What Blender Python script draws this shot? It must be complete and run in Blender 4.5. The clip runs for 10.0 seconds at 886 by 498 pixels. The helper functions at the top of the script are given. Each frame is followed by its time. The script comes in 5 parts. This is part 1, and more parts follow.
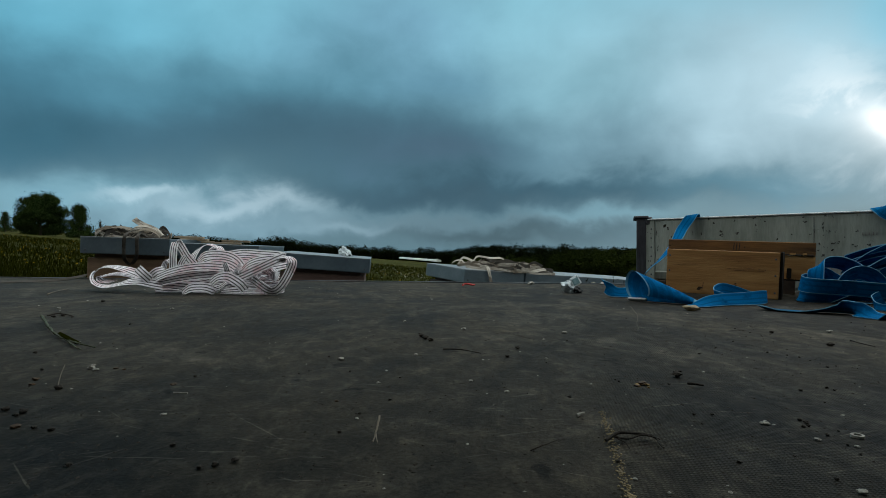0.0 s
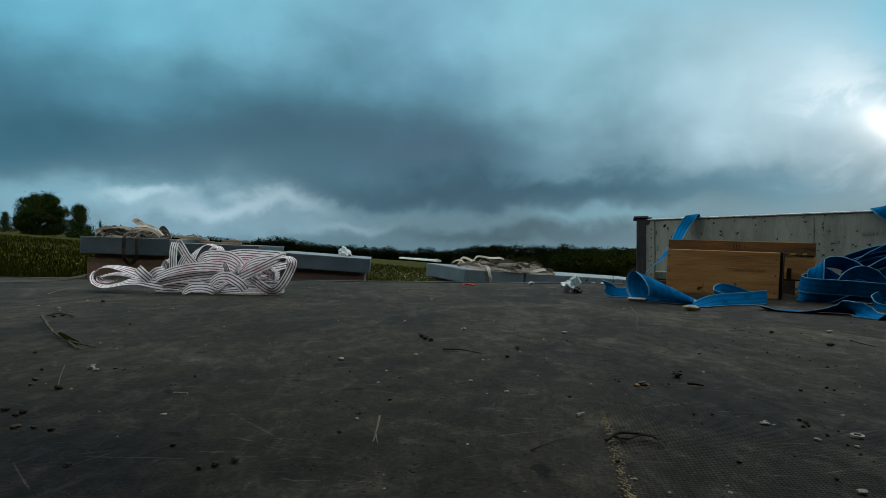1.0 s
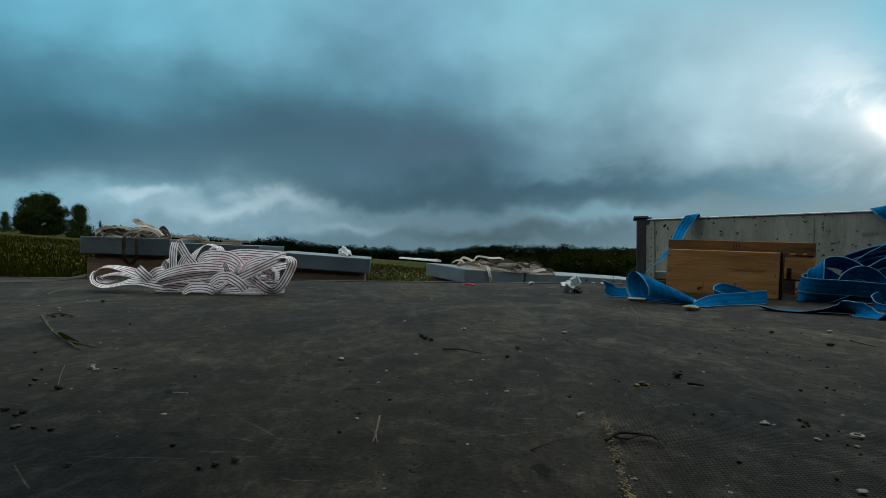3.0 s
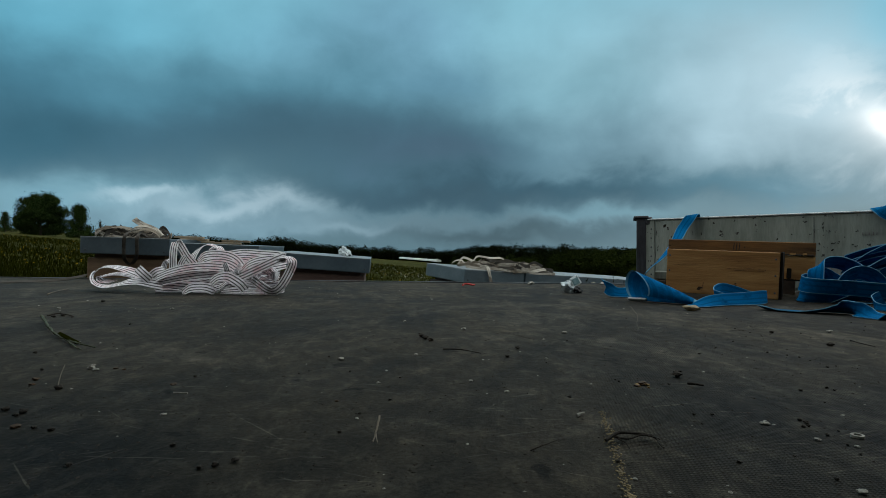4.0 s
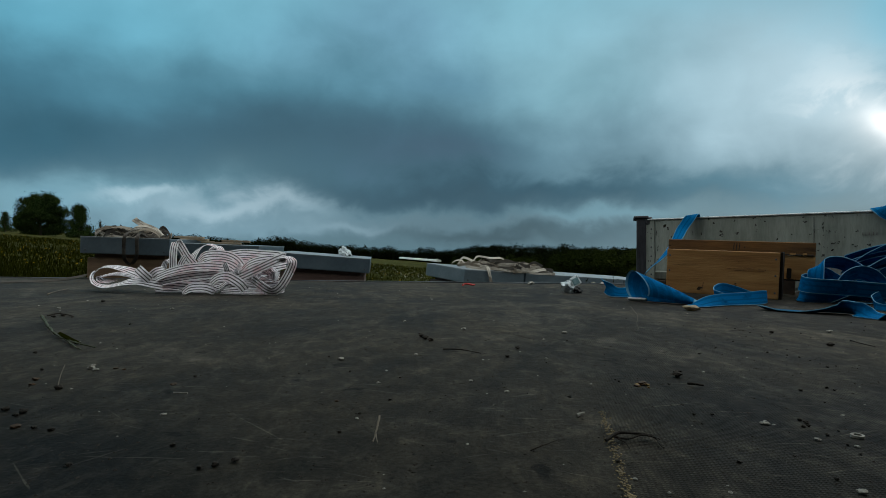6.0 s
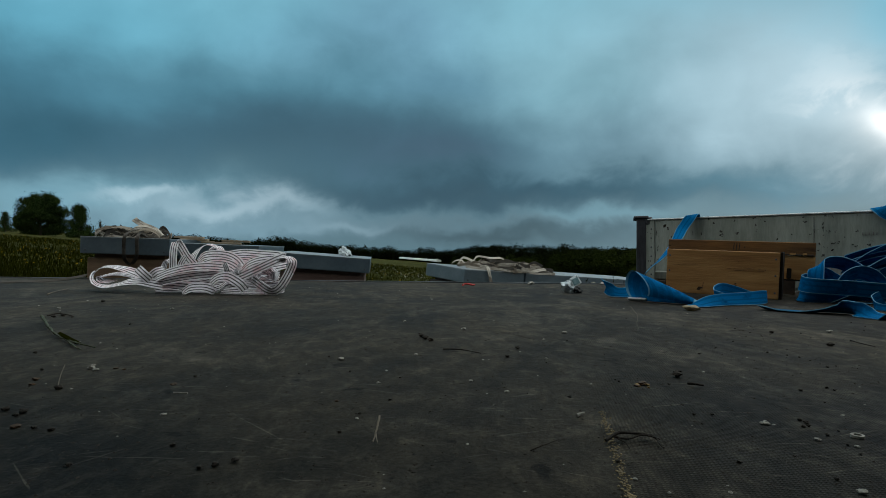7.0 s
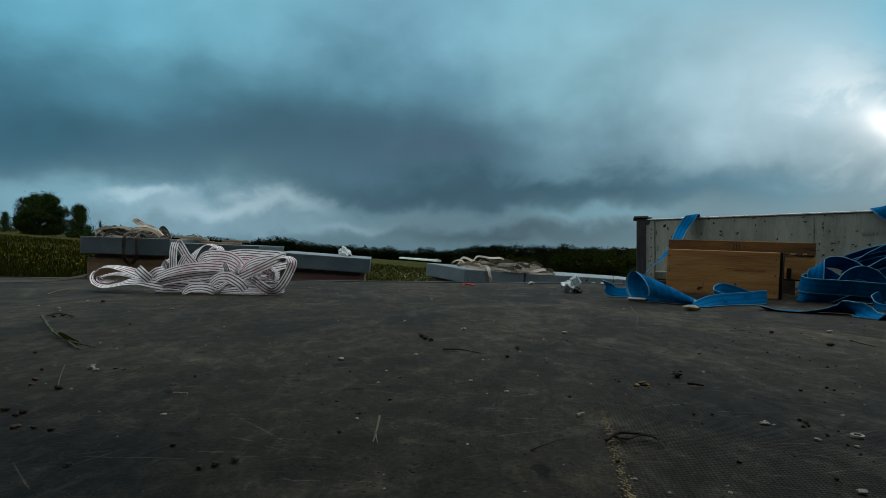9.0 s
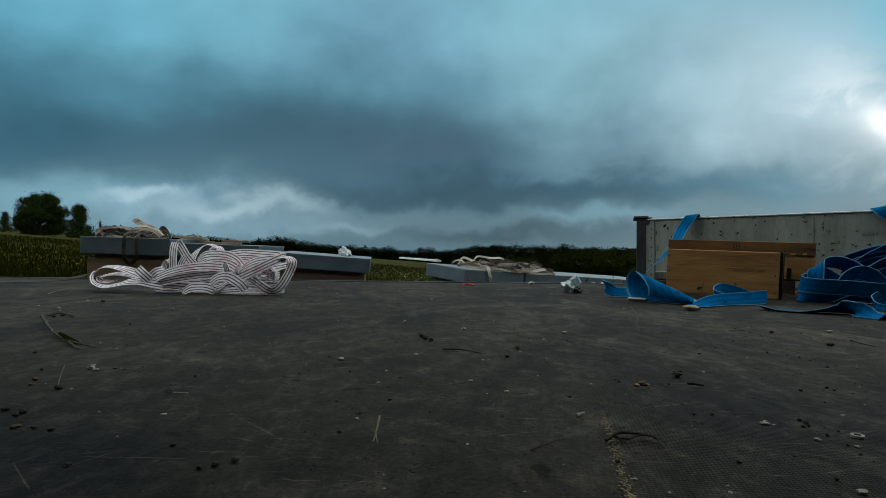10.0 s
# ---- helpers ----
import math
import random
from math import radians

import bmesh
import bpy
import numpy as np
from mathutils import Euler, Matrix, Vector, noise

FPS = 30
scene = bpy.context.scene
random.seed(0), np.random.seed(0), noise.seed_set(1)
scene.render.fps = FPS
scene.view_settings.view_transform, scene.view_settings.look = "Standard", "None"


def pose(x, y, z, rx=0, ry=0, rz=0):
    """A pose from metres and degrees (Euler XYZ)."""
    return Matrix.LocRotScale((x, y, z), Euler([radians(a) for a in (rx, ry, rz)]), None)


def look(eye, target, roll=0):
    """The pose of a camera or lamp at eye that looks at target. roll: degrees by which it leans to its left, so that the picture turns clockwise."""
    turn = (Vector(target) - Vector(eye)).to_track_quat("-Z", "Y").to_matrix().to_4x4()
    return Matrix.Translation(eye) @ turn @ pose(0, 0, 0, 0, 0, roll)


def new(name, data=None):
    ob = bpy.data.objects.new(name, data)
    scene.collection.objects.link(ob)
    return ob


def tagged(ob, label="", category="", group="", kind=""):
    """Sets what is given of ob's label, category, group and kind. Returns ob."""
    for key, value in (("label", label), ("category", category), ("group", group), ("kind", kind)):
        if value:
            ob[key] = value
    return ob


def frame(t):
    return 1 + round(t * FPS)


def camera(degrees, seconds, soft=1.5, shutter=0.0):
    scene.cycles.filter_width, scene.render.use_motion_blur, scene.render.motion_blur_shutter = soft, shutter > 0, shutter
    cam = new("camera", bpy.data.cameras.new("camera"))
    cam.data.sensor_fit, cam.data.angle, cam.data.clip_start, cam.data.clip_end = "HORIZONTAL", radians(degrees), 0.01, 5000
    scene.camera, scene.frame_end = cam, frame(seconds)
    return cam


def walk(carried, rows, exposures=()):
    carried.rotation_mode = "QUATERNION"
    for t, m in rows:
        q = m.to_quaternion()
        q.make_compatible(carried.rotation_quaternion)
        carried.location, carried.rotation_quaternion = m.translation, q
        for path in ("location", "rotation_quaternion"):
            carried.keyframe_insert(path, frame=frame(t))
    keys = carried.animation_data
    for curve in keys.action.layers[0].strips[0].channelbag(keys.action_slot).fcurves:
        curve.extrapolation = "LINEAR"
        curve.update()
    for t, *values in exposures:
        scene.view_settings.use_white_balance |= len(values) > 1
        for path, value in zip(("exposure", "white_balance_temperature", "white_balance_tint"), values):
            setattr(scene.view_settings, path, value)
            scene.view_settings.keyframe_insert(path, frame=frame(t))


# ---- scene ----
# The camera sits on a small mount near the edge of a flatbed and looks across the deck.
CAM_H = 0.162
cam = camera(79.06, 10.0, soft=0.55)
walk(cam, [(t, pose(0, 0, CAM_H, 90, 0, 0)) for t in (0.0, 2.5, 5.0, 7.5, 10.0)], exposures=[(0.0, 0.14), (2.5, 0.11), (4.5, 0.04), (7.0, -0.02), (10.0, -0.01)])

# ---- light ----
SUN_DIR = Vector((0.610, 0.767, 0.199)).normalized()


def nd(nt, kind, **values):
    node = nt.nodes.new(kind)
    for key, value in values.items():
        if key in node.inputs:
            node.inputs[key].default_value = value
    return node


def maths(nt, op, a, b=None, clamp=False):
    node = nt.nodes.new("ShaderNodeMath")
    node.operation, node.use_clamp = op, clamp
    for i, v in enumerate((a, b)):
        if v is None:
            continue
        if isinstance(v, (int, float)):
            node.inputs[i].default_value = v
        else:
            nt.links.new(v, node.inputs[i])
    return node.outputs[0]


def ramp(nt, fac, stops, mode="EASE"):
    node = nt.nodes.new("ShaderNodeValToRGB")
    node.color_ramp.interpolation = mode
    els = node.color_ramp.elements
    while len(els) < len(stops):
        els.new(0.5)
    for el, (at, col) in zip(els, stops):
        el.position, el.color = at, (*col, 1) if len(col) == 3 else col
    nt.links.new(fac, node.inputs[0])
    return node.outputs[0]


def mixed(nt, fac, a, b, blend="MIX"):
    node = nt.nodes.new("ShaderNodeMix")
    node.data_type, node.blend_type = "RGBA", blend
    for i, v in ((0, fac), (6, a), (7, b)):
        if isinstance(v, (int, float)):
            node.inputs[i].default_value = v
        elif isinstance(v, tuple):
            node.inputs[i].default_value = (*v, 1)
        else:
            nt.links.new(v, node.inputs[i])
    return node.outputs[2]


def build_sky():
    """A low overcast: a grey-teal cloud deck with a dark bank, a paler opening near the horizon and a break round the sun."""
    world = bpy.data.worlds.new("overcast_sky")
    scene.world = world
    world.use_nodes = True
    nt = world.node_tree
    nt.nodes.clear()
    out = nt.nodes.new("ShaderNodeOutputWorld")
    coord = nt.nodes.new("ShaderNodeTexCoord").outputs["Generated"]
    sep = nt.nodes.new("ShaderNodeSeparateXYZ")
    nt.links.new(coord, sep.inputs[0])
    x, y, z = sep.outputs
    # the cloud deck in perspective
    low = maths(nt, "ADD", maths(nt, "MAXIMUM", z, 0.0), 0.13)
    comb = nt.nodes.new("ShaderNodeCombineXYZ")
    nt.links.new(maths(nt, "DIVIDE", x, low), comb.inputs[0])
    nt.links.new(maths(nt, "DIVIDE", y, low), comb.inputs[1])

    def cloud(source, scale, detail, rough, off, distortion=0.1, turn=0.25, stretch=(1, 1, 1)):
        mp = nt.nodes.new("ShaderNodeMapping")
        mp.inputs["Location"].default_value = off
        mp.inputs["Rotation"].default_value = (0, 0, turn)
        mp.inputs["Scale"].default_value = stretch
        nt.links.new(source, mp.inputs[0])
        n = nd(nt, "ShaderNodeTexNoise", Scale=scale, Detail=detail, Roughness=rough, Distortion=distortion)
        nt.links.new(mp.outputs[0], n.inputs["Vector"])
        return n.outputs["Fac"]

    deck = comb.outputs[0]
    big = cloud(deck, 0.45, 4, 0.55, (3.1, 0.4, 0))
    mid = cloud(deck, 0.9, 5, 0.5, (1.2, 5.0, 0), 0.15)
    fine = cloud(coord, 4.8, 7, 0.52, (2.7, 2.0, 0.3), 0.25, 0.0, (1, 1, 1.35))
    soft = cloud(coord, 4.2, 2.5, 0.42, (5.1, 0.6, 1.3), 0.0, 0.0, (1, 1, 1.5))
    wisp = cloud(coord, 11.0, 6, 0.55, (0.7, 1.0, 4.0), 0.35, 0.0, (1, 1, 1.3))
    ahead = maths(nt, "MAXIMUM", maths(nt, "ABSOLUTE", y), 0.15)
    front = maths(nt, "MULTIPLY", y, 4.0, clamp=True)

    def about(n, k):
        return maths(nt, "MULTIPLY", maths(nt, "SUBTRACT", n, 0.5), k)

    side = maths(nt, "ADD", maths(nt, "DIVIDE", x, ahead), maths(nt, "ADD", about(soft, 0.28), about(fine, 0.10)))
    rise = maths(nt, "DIVIDE", z, ahead)
    calm = maths(nt, "ADD", 0.25, maths(nt, "MULTIPLY", rise, 3.0, clamp=True))
    ragged = maths(nt, "SUBTRACT", 1.0, maths(nt, "MULTIPLY", rise, 4.5), clamp=True)
    jolt = maths(nt, "ADD", maths(nt, "ADD", about(big, 0.04), about(soft, 0.14)),
                 maths(nt, "MULTIPLY", maths(nt, "ADD", about(fine, 0.22), about(wisp, 0.26)), maths(nt, "ADD", 0.16, maths(nt, "MULTIPLY", ragged, 0.84))))
    lift = maths(nt, "ADD", rise, maths(nt, "MULTIPLY", jolt, calm))
    col = ramp(nt, maths(nt, "MULTIPLY", lift, 0.5), [
        (0.00, (0.130, 0.210, 0.245)), (0.025, (0.145, 0.235, 0.275)), (0.060, (0.115, 0.215, 0.265)), (0.110, (0.060, 0.150, 0.205)),
        (0.160, (0.070, 0.195, 0.265)), (0.215, (0.140, 0.392, 0.505)), (0.27, (0.195, 0.480, 0.595)), (0.42, (0.740, 0.780, 0.770)), (1.0, (1.40, 1.37, 1.30))])

    def bank(col, at, size, colour, much, power=1.0):
        q = [maths(nt, "POWER", maths(nt, "ABSOLUTE", maths(nt, "DIVIDE", maths(nt, "SUBTRACT", c, a), s)), 2.0) for c, a, s in ((side, at[0], size[0]), (lift, at[1], size[1]))]
        g = maths(nt, "POWER", 2.718, maths(nt, "MULTIPLY", maths(nt, "POWER", maths(nt, "ADD", *q), power), -1.0))
        return mixed(nt, maths(nt, "MULTIPLY", maths(nt, "MULTIPLY", g, front), much, clamp=True), col, colour)

    # broad masses, top to bottom
    col = bank(col, (0.05, 0.45), (0.55, 0.15), (0.270, 0.500, 0.570), 0.75)
    col = bank(col, (-0.12, 0.40), (0.20, 0.07), (0.205, 0.360, 0.500), 0.45)
    col = bank(col, (0.58, 0.32), (0.36, 0.17), (0.455, 0.600, 0.660), 0.88)
    col = bank(col, (0.24, 0.31), (0.16, 0.10), (0.270, 0.480, 0.540), 0.55)
    col = bank(col, (0.03, 0.315), (0.14, 0.050), (0.115, 0.240, 0.320), 0.65)
    col = bank(col, (0.08, 0.205), (0.14, 0.060), (0.090, 0.190, 0.245), 0.50)
    col = bank(col, (-0.74, 0.215), (0.16, 0.055), (0.036, 0.115, 0.160), 0.60)
    col = bank(col, (-0.16, 0.195), (0.46, 0.075), (0.066, 0.130, 0.172), 0.74, 1.3)
    col = bank(col, (-0.02, 0.180), (0.17, 0.040), (0.078, 0.122, 0.172), 0.55)
    # the ragged pale opening low on one side
    col = bank(col, (-0.70, 0.092), (0.24, 0.038), (0.240, 0.415, 0.490), 0.88, 1.4)
    col = bank(col, (-0.78, 0.050), (0.20, 0.040), (0.200, 0.340, 0.400), 0.75)
    col = bank(col, (-0.42, 0.064), (0.25, 0.036), (0.300, 0.435, 0.505), 0.90, 1.5)
    col = bank(col, (-0.38, 0.070), (0.16, 0.017), (0.500, 0.610, 0.665), 0.75, 1.2)
    col = bank(col, (-0.58, 0.096), (0.07, 0.013), (0.500, 0.630, 0.690), 0.85, 1.2)
    col = bank(col, (-0.46, 0.040), (0.40, 0.022), (0.200, 0.310, 0.370), 0.70)
    col = bank(col, (-0.15, 0.036), (0.13, 0.013), (0.300, 0.410, 0.470), 0.75)
    # the dark bank over the woods and the gap beyond it
    col = bank(col, (0.26, 0.122), (0.42, 0.032), (0.042, 0.098, 0.134), 0.90)
    col = bank(col, (0.02, 0.098), (0.32, 0.034), (0.046, 0.092, 0.124), 0.88)
    col = bank(col, (0.32, 0.060), (0.12, 0.020), (0.220, 0.375, 0.440), 0.78)
    col = bank(col, (0.26, 0.034), (0.22, 0.016), (0.085, 0.150, 0.185), 0.60)
    col = bank(col, (0.66, 0.122), (0.24, 0.030), (0.075, 0.205, 0.275), 0.82)
    col = bank(col, (0.74, 0.290), (0.18, 0.120), (0.590, 0.700, 0.755), 0.75)
    col = bank(col, (0.84, 0.160), (0.05, 0.030), (0.090, 0.240, 0.310), 0.75)
    tone = maths(nt, "ADD", 0.54, maths(nt, "ADD", maths(nt, "MULTIPLY", soft, 0.42), maths(nt, "ADD", maths(nt, "MULTIPLY", fine, 0.32), maths(nt, "MULTIPLY", wisp, 0.18))))
    col = mixed(nt, 1.0, col, tone, "MULTIPLY")
    col = mixed(nt, 1.0, col, (0.88, 1.00, 1.05), "MULTIPLY")
    col = bank(col, (0.08, 0.050), (0.40, 0.012), (0.120, 0.200, 0.245), 0.42)
    col = bank(col, (0.09, 0.024), (0.20, 0.020), (0.052, 0.098, 0.124), 0.80)
    col = bank(col, (0.80, 0.205), (0.07, 0.080), (0.620, 0.740, 0.790), 0.55)
    # torn bright cloudlets round the hidden sun
    torn = ramp(nt, maths(nt, "ADD", maths(nt, "MULTIPLY", fine, 0.28), maths(nt, "MULTIPLY", wisp, 0.72)), [(0.52, (0.0, 0.0, 0.0)), (0.62, (1, 1, 1))])
    halo = bank((0.0, 0.0, 0.0), (0.80, 0.270), (0.11, 0.085), (1.0, 1.0, 1.0), 1.0)
    col = mixed(nt, maths(nt, "MULTIPLY", maths(nt, "MULTIPLY", halo, torn), 0.62), col, (0.95, 1.02, 1.04))
    col = bank(col, (0.838, 0.238), (0.042, 0.042), (1.45, 1.48, 1.48), 0.95, 0.9)
    # thinner, paler cloud behind the camera
    rear = maths(nt, "MULTIPLY", maths(nt, "ADD", maths(nt, "MULTIPLY", y, -1.0), 0.15), 1.4, clamp=True)
    col = mixed(nt, maths(nt, "MULTIPLY", rear, maths(nt, "SUBTRACT", 1.0, z, clamp=True)), col, (0.400, 0.395, 0.380))
    clouds = nt.nodes.new("ShaderNodeBackground")
    nt.links.new(col, clouds.inputs[0])
    clouds.inputs[1].default_value = 1.0
    clear = nt.nodes.new("ShaderNodeTexSky")
    clear.sky_type, clear.sun_disc = "NISHITA", False
    clear.sun_elevation, clear.sun_rotation = math.asin(SUN_DIR.z), math.atan2(SUN_DIR.x, SUN_DIR.y)
    blue = nt.nodes.new("ShaderNodeBackground")
    nt.links.new(clear.outputs[0], blue.inputs[0])
    blue.inputs[1].default_value = 0.05
    veil = nt.nodes.new("ShaderNodeMixShader")
    veil.inputs[0].default_value = 0.985
    nt.links.new(blue.outputs[0], veil.inputs[1])
    nt.links.new(clouds.outputs[0], veil.inputs[2])
    nt.links.new(veil.outputs[0], out.inputs[0])


build_sky()
sun = bpy.data.lights.new("sun", "SUN")
sun.energy, sun.angle, sun.color = 0.3, radians(25), (1.0, 0.95, 0.88)
sun_ob = new("sun", sun)
sun_ob.matrix_world = look(SUN_DIR * 40 + Vector((0, 0, 20)), (0, 0, 0))


# ---- materials ----
def material(name, stops, scale=8.0, rough=0.6, metal=0.0, bump=0.15, bump_scale=60.0, stretch=(1, 1, 1), spots=None,
             spot_scale=30.0, spot_size=0.12, vary=0.0, spec=0.4, space="Object"):
    """A surface with broad patches (stops), fine relief and, if given, scattered spots of another colour."""
    m = bpy.data.materials.new(name)
    m.use_nodes = True
    nt = m.node_tree
    bsdf = nt.nodes["Principled BSDF"]
    bsdf.inputs["Metallic"].default_value = metal
    bsdf.inputs["Specular IOR Level"].default_value = spec
    coord = nt.nodes.new("ShaderNodeTexCoord").outputs[space]
    mp = nt.nodes.new("ShaderNodeMapping")
    mp.inputs["Scale"].default_value = stretch
    nt.links.new(coord, mp.inputs[0])
    n = nd(nt, "ShaderNodeTexNoise", Scale=scale, Detail=7.0, Roughness=0.62, Distortion=0.3)
    nt.links.new(mp.outputs[0], n.inputs["Vector"])
    col = ramp(nt, n.outputs["Fac"], stops, "LINEAR")
    fine = nd(nt, "ShaderNodeTexNoise", Scale=bump_scale, Detail=5.0, Roughness=0.6)
    nt.links.new(mp.outputs[0], fine.inputs["Vector"])
    col = mixed(nt, 0.35, col, ramp(nt, fine.outputs["Fac"], [(0.3, (0.55, 0.55, 0.55)), (0.7, (1.35, 1.35, 1.35))], "LINEAR"), "MULTIPLY")
    if spots:
        v = nd(nt, "ShaderNodeTexNoise", Scale=spot_scale, Detail=3.0, Roughness=0.7)
        nt.links.new(coord, v.inputs["Vector"])
        mask = ramp(nt, v.outputs["Fac"], [(1 - spot_size - 0.22, (0, 0, 0)), (1 - spot_size - 0.18, (1, 1, 1))], "LINEAR")
        col = mixed(nt, mask, col, spots)
    if vary:
        info = nt.nodes.new("ShaderNodeObjectInfo")
        gain = maths(nt, "ADD", 1 - vary, maths(nt, "MULTIPLY", info.outputs["Random"], 2 * vary))
        col = mixed(nt, 1.0, col, gain, "MULTIPLY")
    nt.links.new(col, bsdf.inputs["Base Color"])
    r = maths(nt, "ADD", rough - 0.12, maths(nt, "MULTIPLY", n.outputs["Fac"], 0.24), clamp=True)
    nt.links.new(r, bsdf.inputs["Roughness"])
    if bump:
        b = nd(nt, "ShaderNodeBump", Strength=bump, Distance=0.004)
        nt.links.new(fine.outputs["Fac"], b.inputs["Height"])
        nt.links.new(b.outputs[0], bsdf.inputs["Normal"])
    return m


def deck_material(name, pressed, coarse):
    """Worn brown-black film-faced plywood with dust, scuffs and scratches. pressed: how much of the fine pressed grid is left."""
    m = bpy.data.materials.new(name)
    m.use_nodes = True
    nt = m.node_tree
    bsdf = nt.nodes["Principled BSDF"]
    coord = nt.nodes.new("ShaderNodeTexCoord").outputs["Object"]

    def noise_at(scale, detail, rough, stretch=(1, 1, 1), turn=0.0, dist=0.0):
        mp = nt.nodes.new("ShaderNodeMapping")
        mp.vector_type = "TEXTURE"
        mp.inputs["Scale"].default_value, mp.inputs["Rotation"].default_value = tuple(1 / k for k in stretch), (0, 0, turn)
        nt.links.new(coord, mp.inputs[0])
        n = nd(nt, "ShaderNodeTexNoise", Scale=scale, Detail=detail, Roughness=rough, Distortion=dist)
        nt.links.new(mp.outputs[0], n.inputs["Vector"])
        return n.outputs["Fac"]

    broad = noise_at(2.4, 7, 0.62, (1, 0.75, 1), 0.35, 0.7)
    scuff = noise_at(8.0, 9, 0.72, (1, 0.65, 1), 0.45, 0.6)
    # bare blue-black film where it is wiped clean, brown dust where feet have not been
    col = ramp(nt, broad, [(0.38, (0.0125, 0.0125, 0.0124)), (0.48, (0.0200, 0.0184, 0.0154)), (0.62, (0.0420, 0.0355, 0.0262))], "LINEAR")
    dust = ramp(nt, scuff, [(0.46, (0, 0, 0)), (0.74, (1, 1, 1))], "LINEAR")
    col = mixed(nt, maths(nt, "MULTIPLY", dust, 0.40), col, (0.088, 0.075, 0.055))
    # long worn streaks along the bed
    for turn, size, much, at in ((0.20, 4.5, 0.50, 0.51), (-0.45, 9.0, 0.42, 0.55), (0.60, 21.0, 0.38, 0.57)):
        smear = noise_at(size, 8, 0.68, (1, 0.6, 1), turn, 1.3)
        film = ramp(nt, smear, [(at, (0, 0, 0)), (at + 0.20, (1, 1, 1))], "LINEAR")
        col = mixed(nt, maths(nt, "MULTIPLY", film, much), col, (0.112, 0.098, 0.076))
    # scratches in several directions
    for turn, keep, size in ((0.5, 0.675, 8.0), (-0.6, 0.695, 8.0), (0.1, 0.655, 11.0), (1.2, 0.715, 7.0), (-0.25, 0.67, 10.0)):
        s = noise_at(size, 4, 0.55, (1, 22, 1), turn, 0.7)
        line = ramp(nt, s, [(keep, (0, 0, 0)), (keep + 0.03, (1, 1, 1))], "LINEAR")
        col = mixed(nt, maths(nt, "MULTIPLY", line, 0.55), col, (0.120, 0.106, 0.086))
    grit = nd(nt, "ShaderNodeTexVoronoi", Scale=120.0)
    nt.links.new(coord, grit.inputs["Vector"])
    grain = noise_at(210, 6, 0.78)
    fibre = noise_at(40, 6, 0.66, (1, 0.55, 1), 0.3, 0.6)
    col = mixed(nt, coarse, col, ramp(nt, fibre, [(0.32, (0.45, 0.45, 0.45)), (0.52, (0.95, 0.95, 0.95)), (0.70, (1.9, 1.85, 1.8))], "LINEAR"), "MULTIPLY")
    col = mixed(nt, 0.50, col, ramp(nt, grain, [(0.34, (0.20, 0.20, 0.20)), (0.66, (1.8, 1.8, 1.8))], "LINEAR"), "MULTIPLY")
    fleck = maths(nt, "MULTIPLY", ramp(nt, grit.outputs["Distance"], [(0.07, (1, 1, 1)), (0.14, (0, 0, 0))], "LINEAR"),
                  ramp(nt, noise_at(16, 3, 0.6), [(0.55, (0, 0, 0)), (0.62, (1, 1, 1))], "LINEAR"))
    col = mixed(nt, maths(nt, "MULTIPLY", fleck, 0.38), col, (0.17, 0.15, 0.12))
    stain = ramp(nt, noise_at(19, 4, 0.55, dist=0.4), [(0.655, (0, 0, 0)), (0.70, (1, 1, 1))], "LINEAR")
    col = mixed(nt, maths(nt, "MULTIPLY", stain, 0.7), col, (0.0055, 0.0050, 0.0045))
    # the pressed grid, worn away in places
    waves = []
    for axis in ("X", "Y"):
        w = nt.nodes.new("ShaderNodeTexWave")
        w.bands_direction = axis
        w.inputs["Scale"].default_value = 92.0
        nt.links.new(coord, w.inputs["Vector"])
        waves.append(w.outputs["Fac"])
    grid = maths(nt, "MULTIPLY", *waves)
    worn = ramp(nt, noise_at(2.6, 5, 0.62), [(0.44, (0.04, 0.04, 0.04)), (0.60, (1, 1, 1))], "LINEAR")
    studs = maths(nt, "MULTIPLY", maths(nt, "MULTIPLY", grid, worn), pressed)
    col = mixed(nt, 1.0, col, maths(nt, "ADD", 0.95, maths(nt, "MULTIPLY", studs, 1.0)), "MULTIPLY")
    nt.links.new(col, bsdf.inputs["Base Color"])
    nt.links.new(maths(nt, "ADD", 0.60, maths(nt, "MULTIPLY", scuff, 0.35), clamp=True), bsdf.inputs["Roughness"])
    bsdf.inputs["Specular IOR Level"].default_value = 0.07
    relief = maths(nt, "ADD", maths(nt, "MULTIPLY", studs, 0.9), maths(nt, "ADD", maths(nt, "MULTIPLY", fibre, 1.2), maths(nt, "MULTIPLY", grain, 0.8)))
    b = nd(nt, "ShaderNodeBump", Strength=0.6, Distance=0.002)
    nt.links.new(relief, b.inputs["Height"])
    nt.links.new(b.outputs[0], bsdf.inputs["Normal"])
    return m


